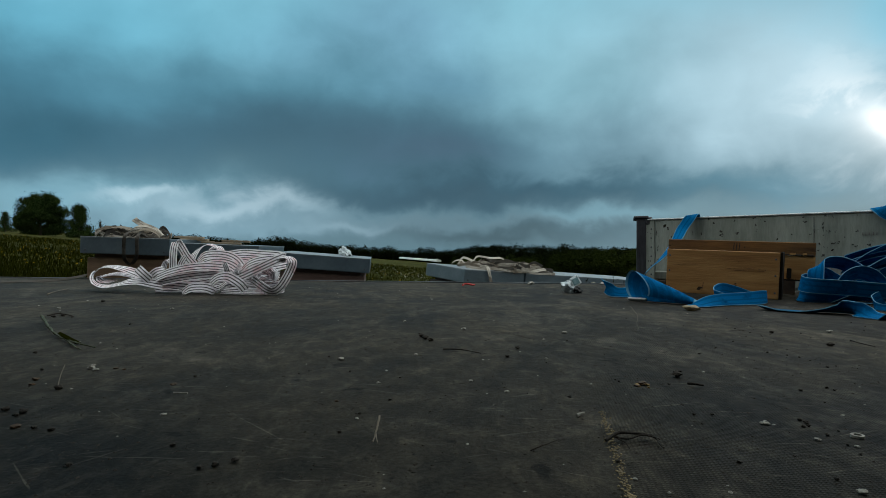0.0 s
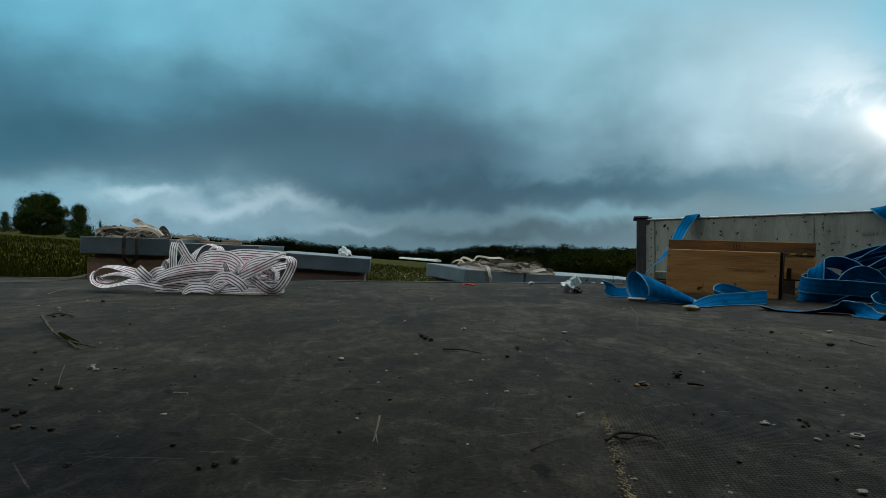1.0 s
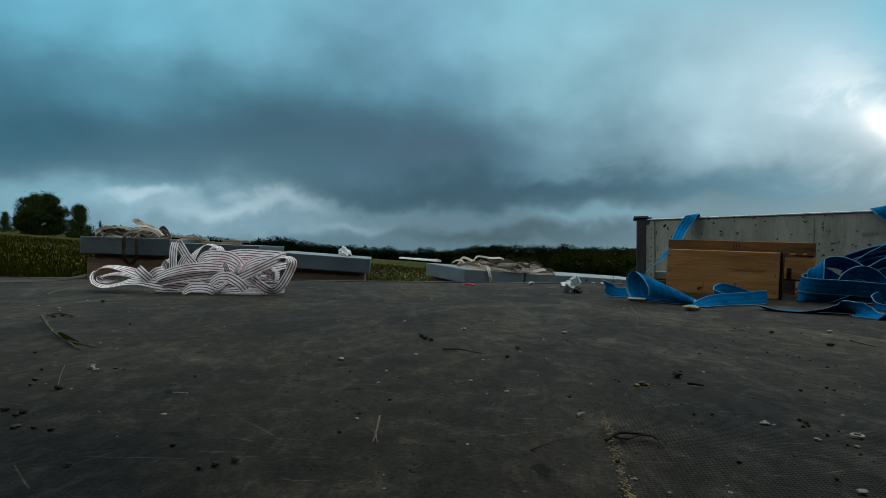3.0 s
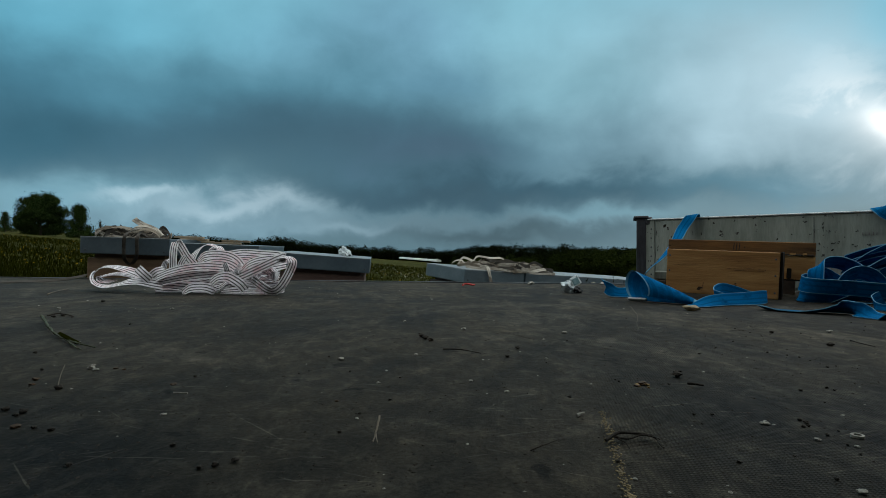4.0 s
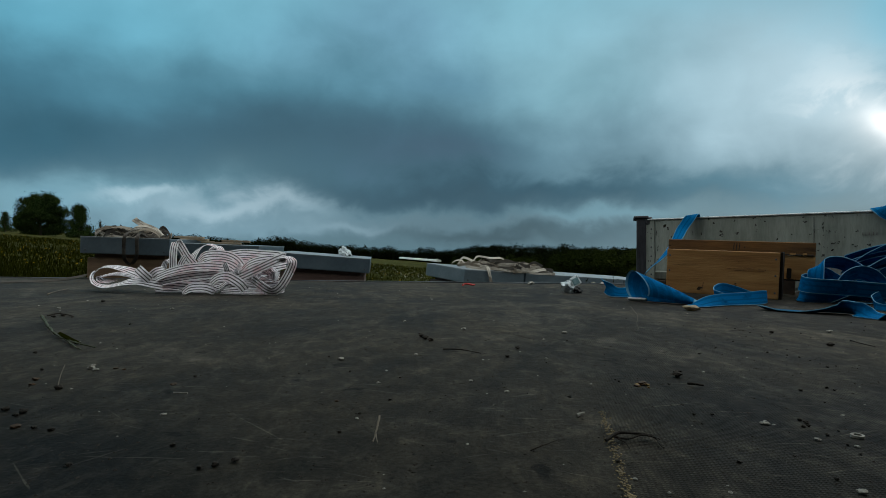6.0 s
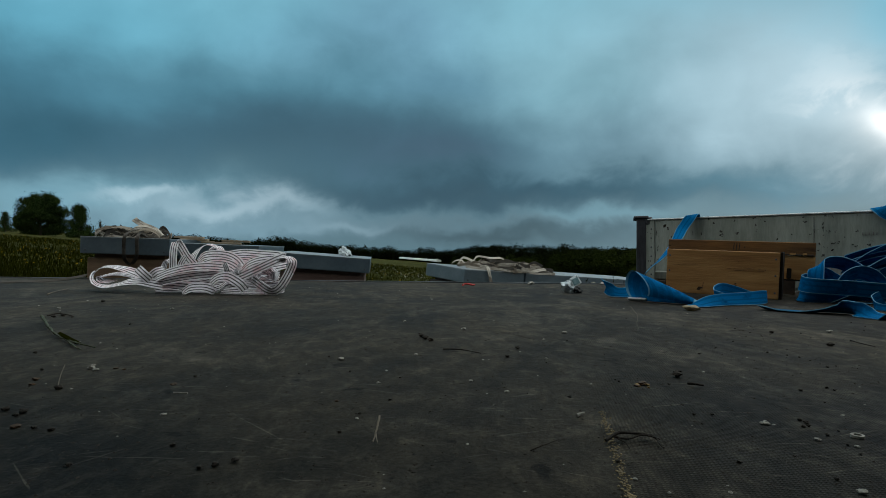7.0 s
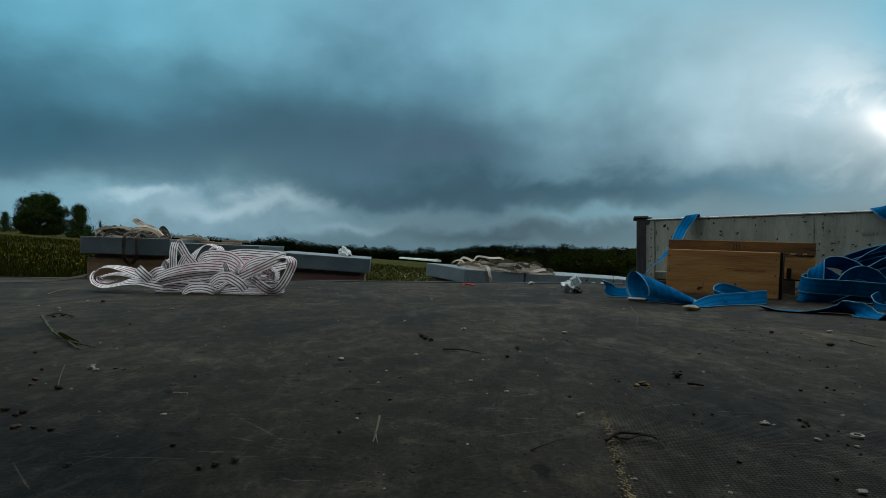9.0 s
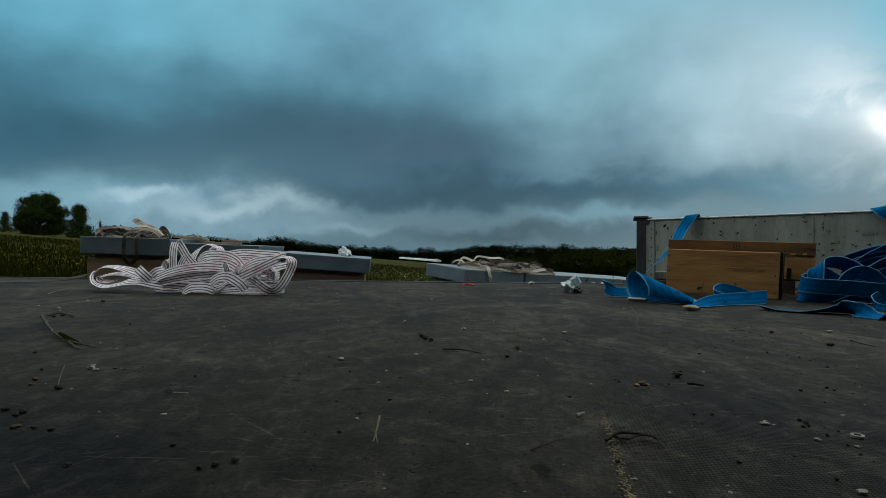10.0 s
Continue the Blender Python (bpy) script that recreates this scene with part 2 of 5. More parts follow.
def scratch_material():
    """Pale scuffed film, broken up so that the dark deck shows through."""
    m = bpy.data.materials.new("scratched_film")
    m.use_nodes = True
    nt = m.node_tree
    bsdf = nt.nodes["Principled BSDF"]
    coord = nt.nodes.new("ShaderNodeTexCoord").outputs["Object"]
    n = nd(nt, "ShaderNodeTexNoise", Scale=130.0, Detail=6.0, Roughness=0.75)
    nt.links.new(coord, n.inputs["Vector"])
    bsdf.inputs["Base Color"].default_value = (0.085, 0.076, 0.060, 1)
    bsdf.inputs["Roughness"].default_value = 0.9
    bsdf.inputs["Specular IOR Level"].default_value = 0.05
    nt.links.new(ramp(nt, n.outputs["Fac"], [(0.46, (0, 0, 0)), (0.66, (0.85, 0.85, 0.85))], "LINEAR"), bsdf.inputs["Alpha"])
    return m


def webbing(name, ground, stripes, stripe_col, dirt, rough=0.75, edge=None):
    """Woven strap: stripes run along it (v across, u along), with weave relief and dirt."""
    m = bpy.data.materials.new(name)
    m.use_nodes = True
    nt = m.node_tree
    bsdf = nt.nodes["Principled BSDF"]
    tc = nt.nodes.new("ShaderNodeTexCoord")
    sep = nt.nodes.new("ShaderNodeSeparateXYZ")
    nt.links.new(tc.outputs["UV"], sep.inputs[0])
    u, v = sep.outputs[0], sep.outputs[1]
    n = nd(nt, "ShaderNodeTexNoise", Scale=14.0, Detail=6.0, Roughness=0.65)
    nt.links.new(tc.outputs["Object"], n.inputs["Vector"])
    col = ramp(nt, n.outputs["Fac"], [(0.34, dirt), (0.50, ground)], "LINEAR")
    if stripes:
        d = None
        for at in stripes:
            k = maths(nt, "ABSOLUTE", maths(nt, "SUBTRACT", v, at))
            d = k if d is None else maths(nt, "MINIMUM", d, k)
        mask = ramp(nt, d, [(0.042, (1, 1, 1)), (0.062, (0, 0, 0))], "LINEAR")
        col = mixed(nt, maths(nt, "MULTIPLY", mask, 0.92), col, stripe_col)
    if edge:
        rim = ramp(nt, maths(nt, "ABSOLUTE", maths(nt, "SUBTRACT", v, 0.5)), [(0.455, (0, 0, 0)), (0.475, (1, 1, 1))], "LINEAR")
        col = mixed(nt, maths(nt, "MULTIPLY", rim, 0.8), col, edge)
    nt.links.new(col, bsdf.inputs["Base Color"])
    bsdf.inputs["Roughness"].default_value = rough
    bsdf.inputs["Specular IOR Level"].default_value = 0.03
    weave = maths(nt, "MULTIPLY", maths(nt, "SINE", maths(nt, "MULTIPLY", u, 2200.0)), maths(nt, "SINE", maths(nt, "MULTIPLY", v, 90.0)))
    b = nd(nt, "ShaderNodeBump", Strength=0.25, Distance=0.001)
    nt.links.new(weave, b.inputs["Height"])
    nt.links.new(b.outputs[0], bsdf.inputs["Normal"])
    return m


M = {}
M["deck_worn"] = deck_material("worn_deck_film", 0.15, 0.70)
M["deck_grid"] = deck_material("pressed_deck_film", 1.0, 0.80)
M["white_strap"] = webbing("striped_webbing", (0.90, 0.86, 0.88), (0.2, 0.5, 0.8), (0.055, 0.038, 0.048), (0.74, 0.52, 0.54))
M["scratch"] = scratch_material()
M["blue_strap"] = webbing("blue_webbing", (0.0, 0.112, 0.290), (0.16, 0.5, 0.84), (0.0, 0.076, 0.200), (0.0, 0.040, 0.112), 0.90, (0.14, 0.32, 0.44))
M["tan_strap"] = webbing("faded_webbing", (0.25, 0.21, 0.165), (0.5,), (0.13, 0.11, 0.09), (0.10, 0.08, 0.06))
M["grimy_strap"] = webbing("grimy_webbing", (0.085, 0.075, 0.065), (0.5,), (0.05, 0.043, 0.037), (0.035, 0.03, 0.025))
M["cream_strap"] = webbing("cream_webbing", (0.46, 0.41, 0.35), (0.5,), (0.20, 0.17, 0.14), (0.15, 0.12, 0.095))
M["panel"] = material("chipped_paint", [(0.30, (0.172, 0.187, 0.163)), (0.5, (0.244, 0.262, 0.230)), (0.70, (0.308, 0.328, 0.290))], 5.0, 0.55,
                      bump=0.06, stretch=(3, 3, 0.5), spots=(0.030, 0.026, 0.022), spot_scale=24.0, spot_size=0.150)
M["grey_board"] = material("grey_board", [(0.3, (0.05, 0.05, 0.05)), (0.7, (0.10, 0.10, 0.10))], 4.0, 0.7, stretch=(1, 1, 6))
M["steel"] = material("galvanised_steel", [(0.3, (0.16, 0.17, 0.18)), (0.7, (0.30, 0.32, 0.33))], 14.0, 0.5, 0.7, 0.08)
M["bright_steel"] = material("bright_zinc", [(0.3, (0.55, 0.57, 0.58)), (0.7, (0.75, 0.77, 0.78))], 14.0, 0.4, 0.2, 0.05)
M["dark_steel"] = material("rusted_steel", [(0.35, (0.050, 0.054, 0.058)), (0.65, (0.115, 0.122, 0.130))], 18.0, 0.6, 0.3, 0.2)
M["post_steel"] = material("dull_post_steel", [(0.35, (0.030, 0.030, 0.036)), (0.65, (0.075, 0.076, 0.086))], 18.0, 0.6, 0.3, 0.2, stretch=(2, 2, 0.4))
M["rubber"] = material("tyre_rubber", [(0.3, (0.02, 0.02, 0.02)), (0.7, (0.04, 0.04, 0.04))], 10.0, 0.8)
M["lid"] = material("zinc_sheet", [(0.3, (0.040, 0.061, 0.077)), (0.5, (0.062, 0.090, 0.109)), (0.7, (0.098, 0.130, 0.152))], 6.0, 0.42, 0.0, 0.06,
                    spots=(0.16, 0.17, 0.17), spot_scale=40.0, spot_size=0.07, vary=0.10, spec=0.9)
# paler copy of the lid zinc, with sky light put into its colour
M["lit_lid_top"] = material("sky_lit_zinc", [(0.3, (0.13, 0.148, 0.16)), (0.7, (0.23, 0.255, 0.27))], 7.0, 0.45, 0.0, 0.06, spots=(0.10, 0.11, 0.115), spot_scale=22.0, spot_size=0.10, spec=0.5)
M["super_wood"] = material("weathered_board", [(0.28, (0.205, 0.086, 0.021)), (0.48, (0.340, 0.164, 0.048)), (0.68, (0.455, 0.248, 0.084))], 4.0, 0.7,
                           bump=0.25, bump_scale=30.0, stretch=(0.7, 1, 9), spots=(0.040, 0.020, 0.008), spot_scale=15.0, spot_size=0.115, vary=0.05)
M["dark_wood"] = material("stained_board", [(0.3, (0.055, 0.024, 0.006)), (0.7, (0.230, 0.105, 0.026))], 4.0, 0.7, bump=0.25, bump_scale=26.0,
                          stretch=(1, 1, 7), spots=(0.02, 0.012, 0.006), spot_scale=16.0, spot_size=0.13)
# near-black for painted shade on the super and for flaked paint spots
M["shade_and_flake"] = material("shade_and_flake_black", [(0.3, (0.010, 0.008, 0.006)), (0.7, (0.024, 0.019, 0.014))], 20.0, 0.9, spec=0.1)
# dark wood for splits and end grain, also painted shade low behind the super
M["end_grain_and_shade"] = material("end_grain_and_shade", [(0.3, (0.030, 0.020, 0.013)), (0.7, (0.075, 0.048, 0.030))], 20.0, 0.8)
for key, stops in {
    "hive_tan": [(0.3, (0.125, 0.072, 0.040)), (0.7, (0.220, 0.136, 0.080))],
    "hive_grey": [(0.3, (0.105, 0.098, 0.095)), (0.7, (0.185, 0.175, 0.165))],
    "hive_yellow": [(0.3, (0.46, 0.205, 0.022)), (0.7, (0.62, 0.320, 0.050))],
    "hive_green": [(0.3, (0.016, 0.024, 0.010)), (0.7, (0.040, 0.052, 0.020))],
    "hive_plum": [(0.3, (0.090, 0.050, 0.040)), (0.7, (0.155, 0.090, 0.072))],
    "hive_dark": [(0.3, (0.022, 0.017, 0.014)), (0.7, (0.050, 0.040, 0.032))],
}.items():
    M[key] = material(key, stops, 4.0, 0.7, bump=0.2, bump_scale=30.0, stretch=(1, 1, 6), spots=(0.035, 0.026, 0.02), spot_scale=18.0,
                      spot_size=0.06, vary=0.06)
M["pallet"] = material("pallet_wood", [(0.3, (0.13, 0.10, 0.07)), (0.7, (0.27, 0.21, 0.15))], 4.0, 0.8, stretch=(1, 6, 6), vary=0.15)
M["slat"] = material("pale_slat", [(0.3, (0.20, 0.150, 0.100)), (0.7, (0.30, 0.235, 0.160))], 4.0, 0.75, stretch=(1, 8, 8), vary=0.2)
M["bark"] = material("bark", [(0.3, (0.035, 0.028, 0.022)), (0.7, (0.085, 0.070, 0.055))], 3.0, 0.9, bump=0.4)
M["soil"] = material("dry_soil", [(0.3, (0.020, 0.016, 0.012)), (0.7, (0.055, 0.042, 0.030))], 60.0, 0.95, bump=0.5, bump_scale=300.0)
M["straw"] = material("straw", [(0.3, (0.22, 0.16, 0.085)), (0.7, (0.38, 0.29, 0.17))], 60.0, 0.8)
M["chip"] = material("pale_chip", [(0.3, (0.24, 0.22, 0.185)), (0.7, (0.50, 0.46, 0.39))], 80.0, 0.8)
M["wax"] = material("old_wax", [(0.3, (0.140, 0.095, 0.036)), (0.7, (0.36, 0.25, 0.105))], 60.0, 0.6)
M["rust_leaf"] = material("rusty_leaf", [(0.3, (0.035, 0.017, 0.007)), (0.7, (0.100, 0.050, 0.016))], 80.0, 0.8)
M["amber_scrap"] = material("amber_scrap", [(0.3, (0.17, 0.085, 0.014)), (0.7, (0.40, 0.235, 0.045))], 90.0, 0.7)
M["stalk"] = material("green_stalk", [(0.3, (0.030, 0.038, 0.010)), (0.7, (0.080, 0.088, 0.032))], 40.0, 0.7)
M["foil"] = material("crumpled_wrapper", [(0.3, (0.42, 0.47, 0.49)), (0.7, (0.78, 0.82, 0.83))], 20.0, 0.35, 0.2, 0.2, spots=(0.05, 0.06, 0.07),
                     spot_scale=40.0, spot_size=0.2)
M["teal_print"] = material("teal_print", [(0.3, (0.10, 0.19, 0.21)), (0.7, (0.20, 0.32, 0.34))], 60.0, 0.5)
M["red"] = material("red_thread", [(0.3, (0.35, 0.012, 0.012)), (0.7, (0.55, 0.03, 0.02))], 80.0, 0.6)
M["ink"] = material("black_ink", [(0.3, (0.16, 0.15, 0.14)), (0.7, (0.24, 0.23, 0.22))], 80.0, 0.8, bump=0)
M["tunnel"] = material("white_film", [(0.3, (0.46, 0.46, 0.42)), (0.7, (0.66, 0.66, 0.62))], 0.4, 0.5, bump=0)


def leaf_material(name, stops, scale):
    m = bpy.data.materials.new(name)
    m.use_nodes = True
    nt = m.node_tree
    bsdf = nt.nodes["Principled BSDF"]
    geo = nt.nodes.new("ShaderNodeNewGeometry")
    tc = nt.nodes.new("ShaderNodeTexCoord")
    n = nd(nt, "ShaderNodeTexNoise", Scale=scale, Detail=3.0)
    nt.links.new(tc.outputs["Object"], n.inputs["Vector"])
    f = maths(nt, "ADD", maths(nt, "MULTIPLY", n.outputs["Fac"], 0.6), maths(nt, "MULTIPLY", geo.outputs["Random Per Island"], 0.4))
    nt.links.new(ramp(nt, f, stops, "LINEAR"), bsdf.inputs["Base Color"])
    bsdf.inputs["Roughness"].default_value = 0.85
    bsdf.inputs["Specular IOR Level"].default_value = 0.0
    return m


M["leaf_dark"] = leaf_material("dark_leaves", [(0.25, (0.009, 0.018, 0.006)), (0.75, (0.045, 0.068, 0.018))], 0.6)
M["leaf_wood"] = leaf_material("wood_leaves", [(0.25, (0.005, 0.008, 0.002)), (0.6, (0.024, 0.033, 0.007)), (0.85, (0.065, 0.074, 0.016))], 0.05)
M["leaf_far"] = leaf_material("far_leaves", [(0.25, (0.003, 0.0045, 0.002)), (0.75, (0.010, 0.014, 0.005))], 0.04)
M["blade"] = leaf_material("grass_blades", [(0.2, (0.008, 0.010, 0.001)), (0.6, (0.018, 0.020, 0.0022)), (0.9, (0.048, 0.042, 0.007))], 0.35)
M["yellow_flower"] = leaf_material("yellow_petals", [(0.3, (0.12, 0.075, 0.004)), (0.7, (0.25, 0.165, 0.012))], 5.0)
M["seed_head"] = leaf_material("seed_heads", [(0.3, (0.22, 0.23, 0.19)), (0.7, (0.40, 0.41, 0.36))], 5.0)


def meadow_material():
    m = bpy.data.materials.new("meadow")
    m.use_nodes = True
    nt = m.node_tree
    bsdf = nt.nodes["Principled BSDF"]
    coord = nt.nodes.new("ShaderNodeTexCoord").outputs["Object"]

    def n_at(scale, detail):
        n = nd(nt, "ShaderNodeTexNoise", Scale=scale, Detail=detail, Roughness=0.65)
        nt.links.new(coord, n.inputs["Vector"])
        return n.outputs["Fac"]

    col = ramp(nt, n_at(0.05, 6), [(0.35, (0.022, 0.025, 0.003)), (0.55, (0.042, 0.042, 0.005)), (0.7, (0.074, 0.064, 0.010))], "LINEAR")
    col = mixed(nt, 0.7, col, ramp(nt, n_at(1.6, 8), [(0.3, (0.4, 0.4, 0.4)), (0.7, (1.6, 1.6, 1.6))], "LINEAR"), "MULTIPLY")
    nt.links.new(col, bsdf.inputs["Base Color"])
    bsdf.inputs["Roughness"].default_value = 0.95
    bsdf.inputs["Specular IOR Level"].default_value = 0.05
    b = nd(nt, "ShaderNodeBump", Strength=0.8, Distance=0.12)
    nt.links.new(n_at(6.0, 6), b.inputs["Height"])
    nt.links.new(b.outputs[0], bsdf.inputs["Normal"])
    return m


M["meadow"] = meadow_material()


# ---- building helpers ----
def mesh_of(name, bm, mat, smooth=False):
    me = bpy.data.meshes.new(name)
    bm.normal_update()
    bm.to_mesh(me)
    bm.free()
    me.materials.append(mat)
    if smooth:
        me.shade_smooth()
    return me


def part(name, bm, mat, parent=None, label="", smooth=False):
    ob = new(name, mesh_of(name, bm, mat, smooth))
    ob.parent = parent
    if label:
        ob["label"] = label
    return ob


def thing(name, m, label, category, group="", kind=""):
    ob = new(name)
    ob.matrix_basis = m
    return tagged(ob, label, category, group, kind)


def add_box(bm, size, centre=(0, 0, 0), turn=None, bevel=0.0, seg=1):
    made = bmesh.ops.create_cube(bm, size=1.0)["verts"]
    m = Matrix.Translation(centre) @ (turn or Matrix.Identity(4)) @ Matrix.Diagonal((*size, 1))
    bmesh.ops.transform(bm, matrix=m, verts=made)
    if bevel:
        edges = list({e for v in made for e in v.link_edges})
        bmesh.ops.bevel(bm, geom=edges, offset=bevel, segments=seg, affect="EDGES", profile=0.6)


def box(size, centre=(0, 0, 0), turn=None, bevel=0.0, seg=1):
    bm = bmesh.new()
    add_box(bm, size, centre, turn, bevel, seg)
    return bm


def add_tube(bm, a, b, r1, r2, seg=8):
    a, b = Vector(a), Vector(b)
    d = b - a
    m = Matrix.Translation((a + b) / 2) @ d.to_track_quat("Z", "Y").to_matrix().to_4x4()
    bmesh.ops.create_cone(bm, cap_ends=True, segments=seg, radius1=r1, radius2=r2, depth=d.length, matrix=m)


def smooth_line(pts, step):
    """A smooth line through the points (Catmull-Rom), cut into short steps; also the place along it, 0 to 1 per point."""
    p = [Vector(q) for q in pts]
    out = []
    for i in range(len(p) - 1):
        a, b = p[max(i - 1, 0)], p[i]
        c, d = p[i + 1], p[min(i + 2, len(p) - 1)]
        n = max(2, int((c - b).length / step))
        for k in range(n):
            t = k / n
            q = 0.5 * (2 * b + (c - a) * t + (2 * a - 5 * b + 4 * c - d) * t * t + (3 * b - a - 3 * c + d) * t ** 3)
            out.append((q, i + t))
    out.append((p[-1], len(p) - 1))
    return out


def add_ribbon(bm, uv, pts, width, refs, thick=0.0022, floor=None, step=0.012):
    """A strap along pts; refs gives the direction of its width, one for all or one a point."""
    if not isinstance(refs, list):
        refs = [refs] * len(pts)
    line = smooth_line(pts, step)
    rows, run, last = [], 0.0, None
    for k, (q, s) in enumerate(line):
        t = (line[min(k + 1, len(line) - 1)][0] - line[max(k - 1, 0)][0]).normalized()
        i = min(int(s), len(refs) - 1)
        j = min(i + 1, len(refs) - 1)
        r = Vector(refs[i]).lerp(Vector(refs[j]), s - i)
        w = r - t * r.dot(t)
        w = w.normalized() if w.length > 0.05 else (last or Vector((0, 0, 1)))
        if last is not None and w.dot(last) < -0.6:
            w = -w
        last = w
        n = t.cross(w).normalized()
        if k:
            run += (q - line[k - 1][0]).length
        row = []
        for e, side in ((-0.5, 1), (0, 1), (0.5, 1), (0.5, -1), (0, -1), (-0.5, -1)):
            co = q + w * e * width + n * side * thick / 2
            if floor is not None:
                co.z = max(co.z, floor + (0.0 if side * n.z < 0 else thick))
            row.append(bm.verts.new(co))
        rows.append((row, run))
    vs = (0, 0.5, 1, 1, 0.5, 0)
    for (a, ra), (b, rb) in zip(rows, rows[1:]):
        for i in range(6):
            j = (i + 1) % 6
            f = bm.faces.new((a[i], a[j], b[j], b[i]))
            f.smooth = True
            for lp, co in zip(f.loops, ((ra, vs[i]), (ra, vs[j]), (rb, vs[j]), (rb, vs[i]))):
                lp[uv].uv = co
        for i in (0, 2, 3, 5):
            bm.edges.get((a[i], b[i])).smooth = False
    for row in (rows[0][0], rows[-1][0][::-1]):
        bm.faces.new(row)


def strap_mesh(name, paths, width, mat, floor=None, parent=None, label="", step=0.012):
    bm = bmesh.new()
    uv = bm.loops.layers.uv.new("UVMap")
    for pts, refs in paths:
        add_ribbon(bm, uv, pts, width, refs, floor=floor, step=step)
    return part(name, bm, mat, parent, label)


def from_arrays(name, verts, faces, mat, parent=None):
    me = bpy.data.meshes.new(name)
    me.from_pydata(verts.tolist(), [], faces.tolist())
    me.materials.append(mat)
    ob = new(name, me)
    ob.parent = parent
    return ob


def leaf_quads(centres, sizes, rng, flat=0.0):
    """Small four-cornered leaves or clumps with random turns round the centres."""
    n = len(centres)
    a = rng.normal(size=(n, 3))
    a /= np.linalg.norm(a, axis=1)[:, None]
    b = rng.normal(size=(n, 3))
    b -= a * (a * b).sum(1)[:, None]
    b /= np.linalg.norm(b, axis=1)[:, None]
    s = sizes[:, None]
    v = np.stack([centres - a * s * 0.5, centres + b * s * 0.32, centres + a * s * 0.5, centres - b * s * 0.32], 1).reshape(-1, 3)
    return v, np.arange(4 * n).reshape(-1, 4)


# ---- the ground and the far country ----
def ground_z(x, y):
    """A meadow that falls gently ahead and to one side."""
    return -0.80 - 0.0245 * y - 0.079 * x


def build_ground():
    bm = bmesh.new()
    steps = [0.0]
    while steps[-1] < 2600:
        steps.append(steps[-1] + 0.8 + steps[-1] * 0.10)
    line = [-s for s in steps[:0:-1]] + steps
    rows = []
    for y in line:
        row = []
        for x in line:
            r = math.hypot(x, y)
            near = min(1.0, max(0.0, (r - 6) / 30))
            z = ground_z(x, y) + near * 0.10 * noise.noise((x * 0.06, y * 0.06, 0)) * min(3.0, 1 + r / 200)
            row.append(bm.verts.new((x, y, z)))
        rows.append(row)
    for a, b in zip(rows, rows[1:]):
        for i in range(len(a) - 1):
            bm.faces.new((a[i], a[i + 1], b[i + 1], b[i]))
    ob = part("ground", bm, M["meadow"], smooth=True)
    tagged(ob, "rough green meadow sloping gently with dandelions", "meadow", kind="structure")


build_ground()


def build_grass():
    """Tufts of long grass and dandelions over the part of the meadow beside the hives."""
    rng = np.random.default_rng(5)
    verts, faces = [], []
    n = 40000
    y = 9 + 60 * rng.random(n) ** 1.6
    x = y * (-0.95 + 1.5 * rng.random(n))
    h = 0.10 + 0.16 * rng.random(n)
    for i in range(n):
        z = ground_z(x[i], y[i]) - 0.02
        grow = 1 + y[i] / 40
        for k in range(2):
            ang = rng.random() * 6.283
            lean, w = (0.25 + 0.5 * rng.random()) * h[i], (0.006 + 0.007 * rng.random()) * grow
            cx, cy = math.cos(ang), math.sin(ang)
            px, py = x[i] + 0.05 * rng.normal(), y[i] + 0.05 * rng.normal()
            b = len(verts)
            verts += [(px - cy * w, py + cx * w, z), (px + cy * w, py - cx * w, z), (px + cx * lean, py + cy * lean, z + h[i] * (0.8 + 0.5 * rng.random()))]
            faces.append((b, b + 1, b + 2))
    ob = from_arrays("meadow_grass", np.array(verts), np.array(faces), M["blade"])
    tagged(ob, "long unmown green grass of the meadow", "grass", kind="stuff")

    for name, mat, count, lo, hi, label, seed in (("dandelion_flowers", "yellow_flower", 950, -0.95, 0.35, "yellow dandelion flowers scattered in the grass", 3),
                                                  ("dandelion_clocks", "seed_head", 620, -0.30, 0.25, "white dandelion seed heads standing in the grass", 4)):
        rng = np.random.default_rng(seed)
        verts, faces = [], []
        for i in range(count):
            yy = 12 + 50 * rng.random() ** 1.3
            xx = yy * (lo + (hi - lo) * rng.random())
            if noise.noise((xx * 0.16, yy * 0.10, seed)) < -0.06:
                continue
            zz = ground_z(xx, yy) + 0.16 + 0.12 * rng.random()
            r = (0.010 + 0.009 * rng.random()) * (1 + yy / 60)
            b = len(verts)
            verts += [(xx, yy, zz + r), (xx, yy, zz - r * 0.6)]
            for k in range(6):
                verts.append((xx + r * 1.2 * math.cos(k * 1.047), yy + r * 1.2 * math.sin(k * 1.047), zz))
            for k in range(6):
                faces += [(b, b + 2 + k, b + 2 + (k + 1) % 6), (b + 1, b + 2 + (k + 1) % 6, b + 2 + k)]
        ob = from_arrays(name, np.array(verts), np.array(faces), M[mat])
        tagged(ob, label, "flowers", kind="stuff")


build_grass()


